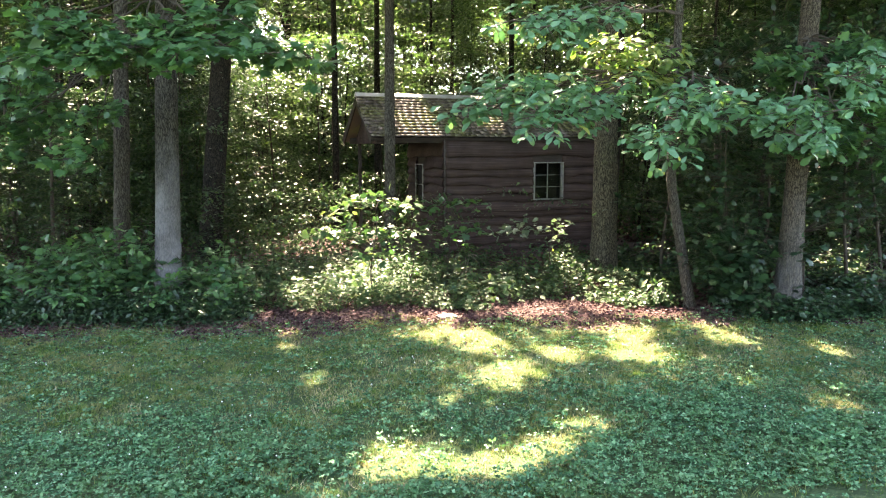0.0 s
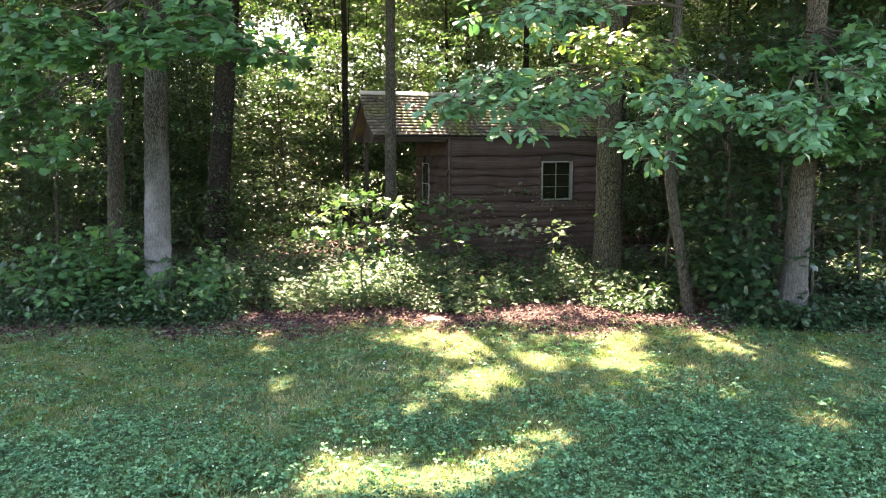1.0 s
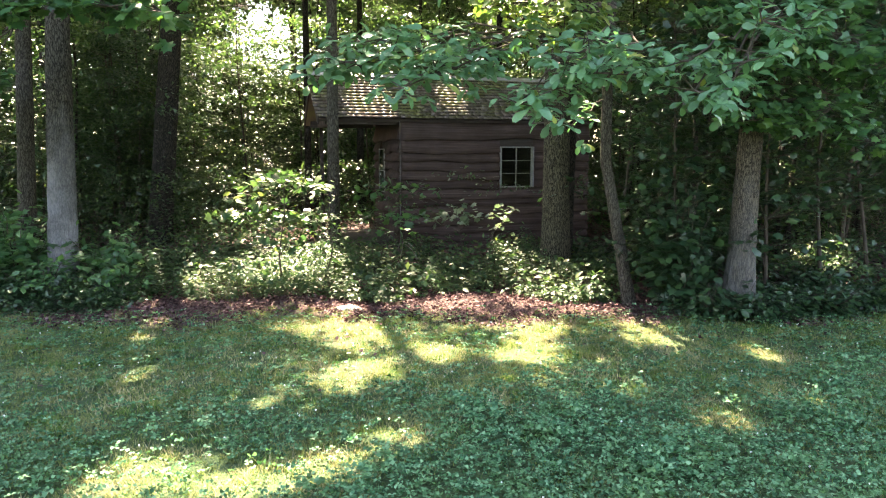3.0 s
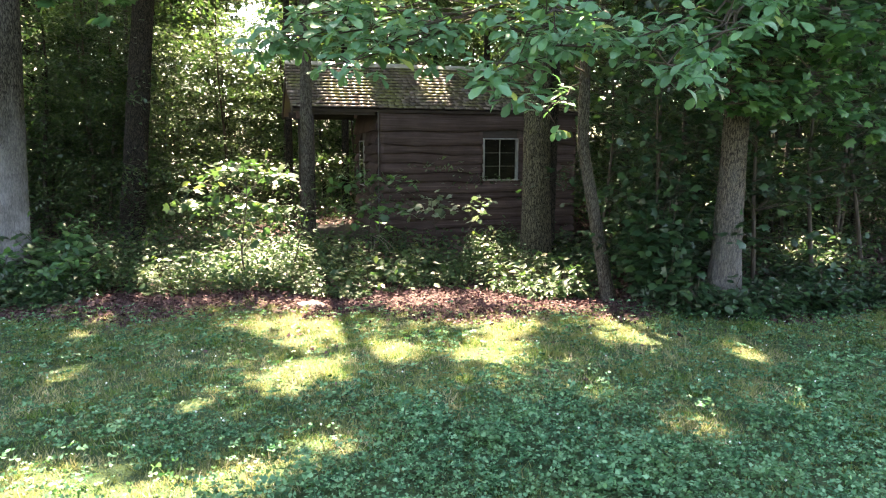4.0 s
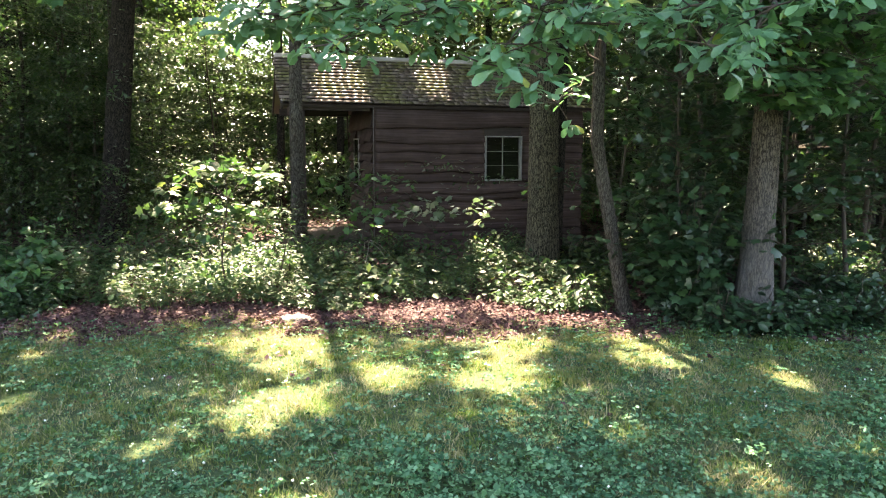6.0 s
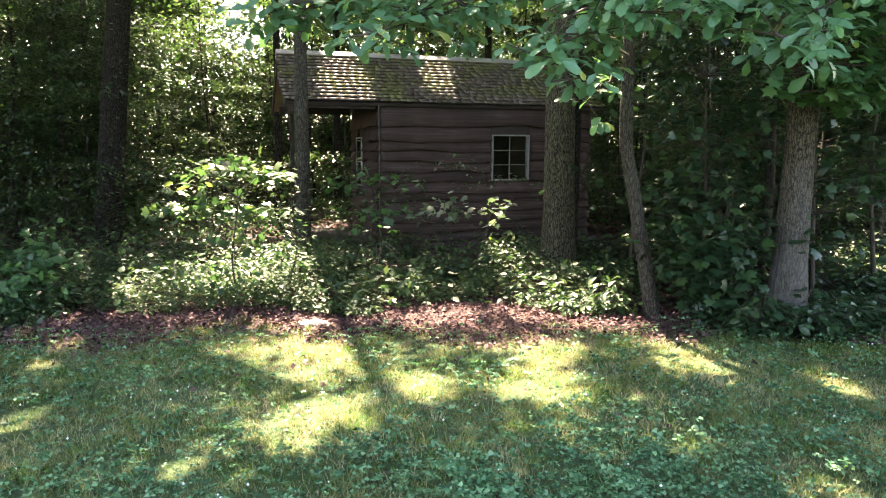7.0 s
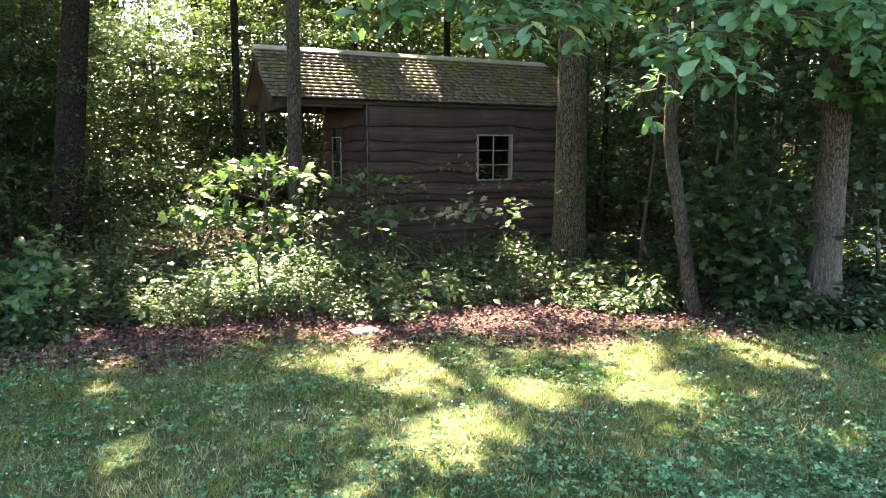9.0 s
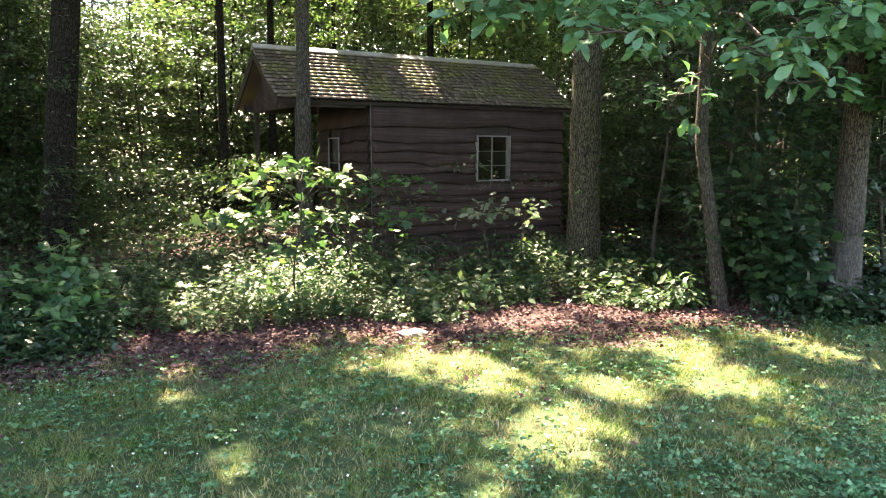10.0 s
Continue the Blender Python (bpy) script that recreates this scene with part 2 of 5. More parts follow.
# Dark copy of the lobed leaf: shade put into the colour of shaded plants.
M_shade_bush = leaf_mat("shade_bush_leaf", [(0.0, (0.012, 0.042, 0.02)), (0.6, (0.025, 0.07, 0.031)), (1.0, (0.046, 0.105, 0.038))], (1.5, 1.7, 1.0), 0.22, 0.36)
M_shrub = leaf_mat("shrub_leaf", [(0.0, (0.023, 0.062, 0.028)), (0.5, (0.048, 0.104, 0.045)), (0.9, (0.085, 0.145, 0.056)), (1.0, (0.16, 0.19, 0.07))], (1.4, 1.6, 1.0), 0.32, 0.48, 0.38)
M_sprig = leaf_mat("sprig_leaf", [(0.0, (0.07, 0.11, 0.07)), (0.6, (0.12, 0.17, 0.11)), (1.0, (0.2, 0.24, 0.17))], (1.4, 1.6, 1.1), 0.25, 0.4, 0.6)
M_far = leaf_mat("far_leaf", [(0.0, (0.03, 0.07, 0.03)), (0.5, (0.06, 0.115, 0.045)), (1.0, (0.13, 0.19, 0.075))], (1.5, 1.65, 1.0), 0.42, 0.3, 0.6)
# Straw blades: dry grass, and sunlight put into the colour of the pools.
M_dry_sunlit = leaf_mat("dry_sunlit_blade", [(0.0, (0.2, 0.22, 0.08)), (0.5, (0.38, 0.345, 0.18)), (1.0, (0.55, 0.48, 0.33))], (1.2, 1.2, 0.9), 0.25, 0.6, 0.15)
M_clover = leaf_mat("clover_leaf", [(0.0, (0.014, 0.055, 0.027)), (0.55, (0.06, 0.195, 0.1)), (1.0, (0.21, 0.41, 0.24))], (1.5, 1.6, 0.8), 0.22, 0.5, 0.2, (4.2, (0.13, 0.22, 0.07), 0.3))
M_grass = leaf_mat("grass_blade", [(0.0, (0.025, 0.08, 0.022)), (0.5, (0.095, 0.2, 0.04)), (0.85, (0.2, 0.275, 0.09)), (1.0, (0.42, 0.38, 0.24))], (1.4, 1.4, 0.85), 0.3, 0.6, 0.1, (3.6, (0.34, 0.29, 0.16), 0.5))


def plain(name, stops, scale=8, stretch=(1, 1, 1), rough=0.8, relief=0.4, dist=0.01, grain=60):
    m, nt, b = mat(name)
    co = coords(nt, stretch)
    n1, n2 = noise_tex(nt, co, scale, 5, 0.65), noise_tex(nt, co, grain, 3)
    col = ramp(nt, n1, stops)
    col = mix(nt, 0.5, col, ramp(nt, n2, [(0.3, (0.5, 0.5, 0.5)), (0.7, (1.1, 1.1, 1.1))]), "MULTIPLY")
    nt.links.new(col, b.inputs["Base Color"])
    b.inputs["Roughness"].default_value = rough
    bump(nt, b, mix(nt, 0.5, n1, n2), relief, dist)
    return m


def bark(name, dark, light, lichen=None, where=(0.55, 0.7), moss=None, top=0):
    """Furrowed bark, with lichen or moss in patches."""
    m, nt, b = mat(name)
    warp = mix(nt, 0.3, coords(nt, (46, 46, 10)), node_color(nt, coords(nt, (14, 14, 6))), "ADD")
    cells = nt.nodes.new("ShaderNodeTexVoronoi")
    cells.feature = "DISTANCE_TO_EDGE"
    cells.inputs["Scale"].default_value = 1.0
    nt.links.new(warp, cells.inputs["Vector"])
    plate = ramp(nt, cells.outputs["Distance"], [(0.0, (0.36, 0.36, 0.36)), (0.12, (0.49, 0.49, 0.49)), (0.4, (0.62, 0.62, 0.62))])
    furrow = noise_tex(nt, coords(nt, (120, 120, 40)), 1.0, 4, 0.65, 0.5)
    ridge = mix(nt, 0.55, plate, furrow)
    fine = noise_tex(nt, coords(nt, (60, 60, 14)), 1.0, 4, 0.7)
    col = ramp(nt, ridge, [(0.36, [c * 0.55 for c in dark]), (0.46, dark), (0.52, light), (0.7, [c * 1.35 for c in light])])
    col = mix(nt, 0.55, col, ramp(nt, fine, [(0.3, (0.35, 0.35, 0.35)), (0.7, (1.15, 1.15, 1.15))]), "MULTIPLY")
    big = noise_tex(nt, coords(nt), 1.7, 5, 0.65)
    if lichen:
        spots = ramp(nt, big, [(where[0], (0, 0, 0)), (where[1], (0.85, 0.85, 0.85))])
        if top:
            sz = nt.nodes.new("ShaderNodeSeparateXYZ")
            nt.links.new(coords(nt), sz.inputs[0])
            high = nt.nodes.new("ShaderNodeMath")
            high.operation = "MULTIPLY_ADD"
            nt.links.new(noise_tex(nt, coords(nt, (1, 1, 0.5)), 4, 3), high.inputs[0])
            high.inputs[1].default_value = 1.4
            nt.links.new(sz.outputs[2], high.inputs[2])
            lo = nt.nodes.new("ShaderNodeMapRange")
            lo.inputs[1].default_value, lo.inputs[2].default_value = top + 1.5, top - 0.1
            lo.clamp = True
            nt.links.new(high.outputs[0], lo.inputs[0])
            spots = mix(nt, 1.0, mix(nt, 0.5, spots, (0.9, 0.9, 0.9)), lo.outputs[0], "MULTIPLY")
        col = mix(nt, spots, col, lichen)
    if moss:
        col = mix(nt, ramp(nt, noise_tex(nt, coords(nt), 2.6, 4), [(0.6, (0, 0, 0)), (0.72, (0.6, 0.6, 0.6))]), col, moss)
    col = mix(nt, 0.6, col, ramp(nt, ridge, [(0.36, (0.55, 0.55, 0.55)), (0.58, (1.1, 1.1, 1.1))]), "MULTIPLY")
    nt.links.new(col, b.inputs["Base Color"])
    b.inputs["Roughness"].default_value = 0.9
    b.inputs["Specular IOR Level"].default_value = 0.2
    bump(nt, b, mix(nt, 0.3, ridge, fine), 1.0, 0.05)
    return m


M_bark = bark("grey_bark", (0.045, 0.038, 0.032), (0.105, 0.096, 0.082), (0.17, 0.165, 0.145), (0.56, 0.72))
M_pale = bark("lichen_bark", (0.028, 0.024, 0.02), (0.092, 0.084, 0.07), (0.36, 0.36, 0.4), (0.4, 0.58), None, 1.3)
M_foot = bark("pale_footed_bark", (0.035, 0.027, 0.02), (0.12, 0.1, 0.075), (0.24, 0.235, 0.24), (0.43, 0.58), None, 0.65)
M_moss = bark("mossy_bark", (0.03, 0.0265, 0.018), (0.125, 0.114, 0.08), (0.15, 0.14, 0.1), (0.62, 0.75), (0.08, 0.095, 0.022))
M_dark = bark("dark_bark", (0.012, 0.0095, 0.008), (0.05, 0.042, 0.036), (0.11, 0.11, 0.1), (0.6, 0.75))
M_twig = plain("twig", [(0.3, (0.025, 0.018, 0.013)), (0.7, (0.07, 0.052, 0.04))], 6, (1, 1, 1), 0.85)
M_litter = leaf_mat("dead_leaf", [(0.0, (0.026, 0.012, 0.013)), (0.4, (0.075, 0.036, 0.041)), (0.85, (0.15, 0.083, 0.086)), (1.0, (0.26, 0.175, 0.165))], (1, 0.9, 0.8), 0.1, 0.75, 0.15)
M_deadwood = plain("dead_wood", [(0.3, (0.16, 0.14, 0.12)), (0.7, (0.32, 0.29, 0.26))], 7)
M_flower = plain("clover_flower", [(0.3, (0.7, 0.7, 0.62)), (0.7, (0.85, 0.84, 0.78))], 40)

# weathered siding: brown-grey boards, grain along the board, each board its own tone
M_board, nt, b = mat("weathered_board")
oi = nt.nodes.new("ShaderNodeObjectInfo")
grain = noise_tex(nt, coords(nt, (1.2, 26, 52)), 1.0, 6, 0.65, 0.4)
blot = noise_tex(nt, coords(nt), 2.2, 4)
col = ramp(nt, grain, [(0.2, (0.03, 0.0205, 0.0185)), (0.5, (0.073, 0.051, 0.047)), (0.85, (0.14, 0.104, 0.098))])
col = mix(nt, 0.7, col, ramp(nt, oi.outputs["Random"], [(0.0, (0.6, 0.57, 0.55)), (1.0, (1.2, 1.17, 1.15))]), "MULTIPLY")
col = mix(nt, 0.6, col, ramp(nt, blot, [(0.35, (0.55, 0.55, 0.55)), (0.7, (1.2, 1.2, 1.25))]), "MULTIPLY")
nt.links.new(col, b.inputs["Base Color"])
b.inputs["Roughness"].default_value = 0.85
b.inputs["Specular IOR Level"].default_value = 0.12
bump(nt, b, grain, 0.45, 0.006)

# cedar shingles with moss
M_shingle, nt, b = mat("mossy_shingle")
oi = nt.nodes.new("ShaderNodeObjectInfo")
gi = nt.nodes.new("ShaderNodeNewGeometry")
pos = gi.outputs["Position"]
grain = noise_tex(nt, coords(nt, (50, 4, 10)), 1.0, 4, 0.6)
rnd = mix(nt, 0.4, oi.outputs["Random"], gi.outputs["Random Per Island"])
col = ramp(nt, rnd, [(0.2, (0.05, 0.033, 0.026)), (0.5, (0.085, 0.06, 0.048)), (0.8, (0.14, 0.106, 0.09))])
col = mix(nt, 0.5, col, ramp(nt, grain, [(0.3, (0.45, 0.43, 0.42)), (0.7, (1.1, 1.1, 1.1))]), "MULTIPLY")
n_m = node(nt, "ShaderNodeTexNoise", Scale=1.9, Detail=6, Roughness=0.7)
nt.links.new(pos, n_m.inputs["Vector"])
col = mix(nt, ramp(nt, n_m.outputs[0], [(0.45, (0, 0, 0)), (0.58, (0.8, 0.8, 0.8))]), col, (0.1, 0.108, 0.016))
nt.links.new(col, b.inputs["Base Color"])
b.inputs["Specular IOR Level"].default_value = 0.8
b.inputs["Roughness"].default_value = 0.46
bump(nt, b, grain, 0.4, 0.005)

# Butt ends near black: the shadow line under each course put into colour.
M_butt_shade = plain("shingle_butt_shade", [(0.3, (0.01, 0.007, 0.005)), (0.7, (0.03, 0.021, 0.016))], 30, (1, 1, 1), 0.9)
M_beam = plain("dark_beam", [(0.3, (0.018, 0.012, 0.01)), (0.7, (0.05, 0.036, 0.03))], 3, (1, 8, 8), 0.8)
M_trim = plain("pale_sash_paint", [(0.3, (0.17, 0.165, 0.16)), (0.7, (0.28, 0.27, 0.26))], 9, (1, 1, 1), 0.6, 0.2, 0.002)
M_strip = plain("grey_strip", [(0.3, (0.09, 0.085, 0.08)), (0.7, (0.16, 0.15, 0.145))], 9)
M_room = plain("dark_interior", [(0.3, (0.022, 0.018, 0.015)), (0.7, (0.045, 0.037, 0.03))], 4)
M_stone = plain("footing_stone", [(0.3, (0.11, 0.095, 0.085)), (0.7, (0.24, 0.22, 0.2))], 9, (1, 1, 1), 0.85, 0.9, 0.03, 40)
M_metal, nt, b = mat("ridge_metal")
b.inputs["Base Color"].default_value, b.inputs["Metallic"].default_value, b.inputs["Roughness"].default_value = (0.36, 0.35, 0.33, 1), 0.2, 0.55
M_glass, nt, b = mat("window_glass")
b.inputs["Base Color"].default_value, b.inputs["Roughness"].default_value = (0.9, 0.95, 0.93, 1), 0.02
b.inputs["Specular IOR Level"].default_value = 0.2
b.inputs["Transmission Weight"].default_value, b.inputs["IOR"].default_value = 1.0, 1.12

# ground: lawn earth in front, forest mould behind a wavering edge
M_ground, nt, b = mat("ground")
gpos = nt.nodes.new("ShaderNodeNewGeometry").outputs["Position"]
sep = nt.nodes.new("ShaderNodeSeparateXYZ")
nt.links.new(gpos, sep.inputs[0])
n_big = node(nt, "ShaderNodeTexNoise", Scale=0.9, Detail=5, Roughness=0.65)
n_fin = node(nt, "ShaderNodeTexNoise", Scale=26, Detail=5, Roughness=0.7)
for n in (n_big, n_fin):
    nt.links.new(gpos, n.inputs["Vector"])
edge = nt.nodes.new("ShaderNodeMath")
edge.operation = "MULTIPLY_ADD"
nt.links.new(n_big.outputs[0], edge.inputs[0])
edge.inputs[1].default_value = 1.6
nt.links.new(sep.outputs[1], edge.inputs[2])
lawn = ramp(nt, n_fin.outputs[0], [(0.3, (0.012, 0.03, 0.009)), (0.55, (0.035, 0.075, 0.022)), (0.75, (0.1, 0.125, 0.055))])
lawn = mix(nt, ramp(nt, n_big.outputs[0], [(0.55, (0, 0, 0)), (0.7, (0.35, 0.35, 0.35))]), lawn, (0.16, 0.15, 0.08))
mould = ramp(nt, n_fin.outputs[0], [(0.3, (0.025, 0.014, 0.012)), (0.5, (0.07, 0.04, 0.035)), (0.7, (0.15, 0.1, 0.085))])
wide = nt.nodes.new("ShaderNodeMapRange")
wide.inputs[1].default_value, wide.inputs[2].default_value = 8.3, 8.9
nt.links.new(edge.outputs[0], wide.inputs[0])
nt.links.new(mix(nt, wide.outputs[0], lawn, mould), b.inputs["Base Color"])
b.inputs["Roughness"].default_value = 0.95
bump(nt, b, n_fin.outputs[0], 0.8, 0.03)

# ---- ground ----
def ground_z(x, y):
    x, y = np.asarray(x, float), np.asarray(y, float)
    near = np.clip((y - 7.9) / 1.5, 0, 1)
    return 0.03 * np.sin(x * 0.9 + 0.4 * y) * np.sin(y * 0.7 + 1) + 0.02 * np.sin(2.3 * x) * np.cos(1.9 * y) + near * 0.03 * np.sin(x * 2.9 + y * 3.7)


gx = np.concatenate([np.linspace(-400, -14, 14), np.linspace(-13, 13, 131), np.linspace(14, 400, 14)])
gy = np.concatenate([np.linspace(-400, -4, 14), np.linspace(-3, 27, 151), np.linspace(28, 400, 14)])
GX, GY = np.meshgrid(gx, gy)
V = np.stack([GX.ravel(), GY.ravel(), ground_z(GX, GY).ravel()], -1)
i = (np.arange(len(gy) - 1)[:, None] * len(gx) + np.arange(len(gx) - 1)[None]).ravel()
thing("ground", mesh_np("ground", V, np.stack([i, i + 1, i + len(gx) + 1, i + len(gx)], -1), M_ground, None, True),
      "mown lawn earth running into brown forest floor", "ground", kind="structure")

# ---- trees ----
def trunk_path(x, y, height, lean=(0, 0), bend=0.06, seed=0, n=26, kink=None):
    r = np.random.default_rng(seed)
    s = np.linspace(0, 1, n) ** 1.3
    ph = r.uniform(0, 6.28, 2)
    reach = s * height if kink is None else np.where(s * height < kink, s * height, kink - 0.1 * (s * height - kink))
    px = x + lean[0] * reach + bend * np.sin(s * 7 + ph[0]) - bend * np.sin(ph[0])
    py = y + lean[1] * s * height + bend * np.sin(s * 6 + ph[1]) - bend * np.sin(ph[1])
    return np.stack([px, py, -0.06 + s * height], -1)


def furrowed(path, rad, seed, sides=64, rows=90):
    """A trunk whose bark stands in uneven upright ridges."""
    r = np.random.default_rng(seed + 70)
    z = np.linspace(0, 1, rows) ** 1.2 * path[-1, 2]
    s = np.interp(z, path[:, 2], np.arange(len(path)))
    px, py = np.interp(s, np.arange(len(path)), path[:, 0]), np.interp(s, np.arange(len(path)), path[:, 1])
    rr = np.interp(s, np.arange(len(path)), rad)
    a = np.linspace(0, 2 * np.pi, sides, endpoint=False)
    A, Z = np.meshgrid(a, z)
    p = r.uniform(0, 6.28, 6)
    drift = 0.9 * np.sin(2.3 * Z + p[0]) + 0.6 * np.sin(5.9 * Z + 2 * A + p[1])
    ridge = np.abs(np.sin(10 * A + drift + p[2])) * 0.6 + np.abs(np.sin(15 * A - 0.8 * drift + 1.5 * np.sin(9 * Z + p[3]))) * 0.4
    crack = 0.25 * np.sin(31 * Z + 5 * A + p[4]) * np.sin(17 * Z - 3 * A)
    lobes = 0.05 * np.sin(2 * A + p[5]) + 0.04 * np.sin(3 * A + 1.1 * Z) + 0.09 * np.exp(-Z / 0.25) * np.sin(5 * A + p[0])
    R = rr[:, None] * (0.95 + lobes) + np.minimum(0.02, 0.11 * rr[:, None]) * (ridge + crack - 0.4)
    V = np.stack([px[:, None] + np.cos(A) * R, py[:, None] + np.sin(A) * R, Z + path[0, 2]], -1).reshape(-1, 3)
    i, j = np.meshgrid(np.arange(rows - 1), np.arange(sides), indexing="ij")
    k = (j + 1) % sides
    F = np.stack([i * sides + j, i * sides + k, (i + 1) * sides + k, (i + 1) * sides + j], -1).reshape(-1, 4)
    return V, F


def tree(x, y, radius, height, material, label, crown=(0, 0, 0, 0, 0, 0), clumps=0, lean=(0, 0), seed=1, bare=4.5, flare=0.45, size=0.24, leaf=None, sides=18, gaps=True, spread=0.5, per=55, bend=0.02, foot=0.22, kink=None):
    """A forest tree: furrowed trunk with root flare, limbs into the crown, crown of layered sprays."""
    r = np.random.default_rng(seed)
    path = trunk_path(x, y, height, lean, bend, seed, 26, kink)
    z = path[:, 2] + 0.06
    rad = radius * (1 - 0.75 * z / height) * (1 + flare * np.exp(-z / foot))
    root = tagged(new("tree"), label, "tree", "forest trees")
    root.location = (x, y, 0)
    shift = np.array([x, y, 0])
    if sides > 12:
        v, f = furrowed(path - shift, rad, seed)
    else:
        v, f = tube(path - shift, rad, sides, 0.035, seed)
    add("trunk", mesh_np("trunk", v, f, material, None, True), root)
    if clumps:
        c = np.array(crown[:3]) + np.array([x, y, 0])
        for k in range(5):
            z0 = r.uniform(bare, min(height * 0.85, c[2] + 1))
            j = np.argmin(np.abs(path[:, 2] - z0))
            a = r.uniform(0, 6.28)
            tip = c + np.array([math.cos(a) * crown[3], math.sin(a) * crown[4], r.uniform(-0.2, 0.7) * crown[5]]) * 0.8
            s = np.linspace(0, 1, 7)[:, None]
            way = path[j] * (1 - s) + tip * s + np.array([0, 0, 0.5]) * np.sin(s * 3.1) + r.normal(size=(7, 3)) * 0.06 * s
            add("limb", mesh_np("limb", *_shift(tube(way, np.linspace(radius * 0.35, 0.015, 7), 7, 0.03, k), shift), material, None, True), root)
        q = r.normal(size=(clumps, 3))
        q /= np.linalg.norm(q, axis=1)[:, None]
        q *= r.uniform(0.15, 1, (clumps, 1)) ** 0.45
        v, f = sprays(c + q * np.array(crown[3:]), per, spread, 0.16, size, CHIP, gaps=gaps)
        add("crown", mesh_np("crown", v - shift, f, leaf or M_canopy), root)
    return root


def _shift(vf, by):
    return vf[0] - by, vf[1]


# crowns stand above the view, placed and thickened to shade lawn and roof
tree(-3.45, 10.35, 0.12, 12, M_bark, "tall grey-barked tree at the forest edge", (-0.6, 0.0, 8.0, 3.4, 3.4, 2.6), 260, (0.064, 0), seed=11)
tree(-2.61, 9.55, 0.165, 11, M_pale, "pale lichen-covered tree trunk at the lawn's edge", (0.4, -0.8, 8.0, 3.2, 3.4, 2.4), 290, (0.056, 0), 12, 5.5, 0.3, foot=0.4)
tree(-3.03, 14.1, 0.215, 15, M_dark, "dark furrowed tree trunk inside the wood", (0, 0, 10.5, 3.2, 3.2, 2.6), 200, (0.098, 0), 13, 6.5, 0.2)
tree(-0.67, 17.0, 0.09, 13, M_dark, "slender dark tree behind the cabin's porch", (1.2, 0.3, 10, 3.2, 3.0, 2.2), 330, seed=14, bare=7)
tree(0.42, 12.15, 0.105, 14, M_bark, "slim straight tree in front of the cabin porch", (0.2, -1.8, 8.8, 3.4, 3.4, 2.6), 300, (0.003, 0), seed=15, bare=6, flare=0.3)
tree(3.68, 10.64, 0.208, 14, M_moss, "thick mossy tree trunk before the cabin wall", (0.2, -1.4, 8.4, 3.6, 3.6, 2.6), 320, (-0.01, 0), 16, 6, 0.42, foot=0.3)
tree(3.88, 10.98, 0.1, 13, M_dark, "darker trunk growing close behind the mossy tree", (1.0, 1.5, 9.5, 2.6, 2.6, 2.2), 150, (0.008, 0.01), 17, 6)
tree(4.11, 8.5, 0.068, 9, M_bark, "thin leaning young tree at the lawn's edge", (0.3, -0.6, 6.8, 2.6, 2.8, 1.2), 170, (-0.185, 0), 18, 5, 0.35, kink=1.75)
tree(5.14, 8.12, 0.142, 13, M_foot, "stout grey tree with a pale flared foot", (1.2, -0.8, 7.8, 3.6, 3.6, 2.4), 330, (0.03, 0), 19, 5.5, 0.62, foot=0.42)
tree(-6.6, 18.0, 0.24, 15, M_dark, "dark tree trunk deep in the wood", (0, 0, 10, 3, 3, 2.5), 130, seed=20, bare=7)
# three trees added out of view, only to darken the sides of the wood
tree(9.8, 9.4, 0.2, 13, M_bark, "added tree out of view whose wide crown shades the wood", (-0.5, 0.5, 7.5, 3.6, 3.6, 3.0), 300, seed=21, bare=5)
tree(12.6, 13.4, 0.2, 13, M_bark, "added tree out of view whose wide crown shades the wood", (-3.0, 0.5, 7.5, 3.8, 3.6, 3.0), 300, seed=22, bare=5)
tree(-7.2, 10.6, 0.2, 13, M_bark, "added tree out of view whose wide crown shades the wood", (0.0, 0.5, 7.5, 3.4, 3.6, 3.0), 260, seed=23, bare=5)
tree(3.83, 18.5, 0.09, 13, M_dark, "slender dark tree behind the cabin", (-0.6, -0.8, 9.2, 3.4, 3.2, 2.4), 380, seed=24, bare=7)
tree(1.95, 20.5, 0.06, 12, M_dark, "thin dark tree behind the cabin", (0, 0, 10, 2.0, 2.0, 2.0), 80, seed=25, bare=7)
tree(2.7, 22.0, 0.08, 13, M_dark, "thin dark tree behind the cabin", (0, 0, 10, 2.0, 2.0, 2.0), 80, seed=26, bare=7)
tree(0.35, 19.2, 0.1, 13, M_dark, "dark tree behind the cabin porch", (0, 0, 10, 2.4, 2.4, 2.0), 120, seed=27, bare=7)

# ---- cabin ----
CABIN = pose(1.486, 13.139, 0, 0, 0, 14.2)
LEN, DEEP, WALL_H = 3.54, 2.1, 2.26
PORCH, EAVE_V, EAVE_Z, RIDGE_V, RIDGE_Z, BACK_V, RIGHT = -1.42, -0.1, 2.24, 1.0, 3.03, 2.2, LEN + 0.16
cabin = tagged(new("cabin"), "small weathered board cabin with mossy shingle roof and open porch", "cabin")
cabin.matrix_world = CABIN
W0, W1, H0, H1 = 1.79, 2.43, 1.05, 1.775

wall = part("wall", box_bm(0.03, W0, 0.0, 0.07, 0.02, WALL_H), M_beam, cabin, "dark backing of the boarded front wall")
part("wall_panel", box_bm(W1, LEN - 0.03, 0.0, 0.07, 0.02, WALL_H), M_beam, wall)
part("wall_panel", box_bm(W0, W1, 0.0, 0.07, 0.02, H0), M_beam, wall)
part("wall_panel", box_bm(W0, W1, 0.0, 0.07, H1, WALL_H), M_beam, wall)


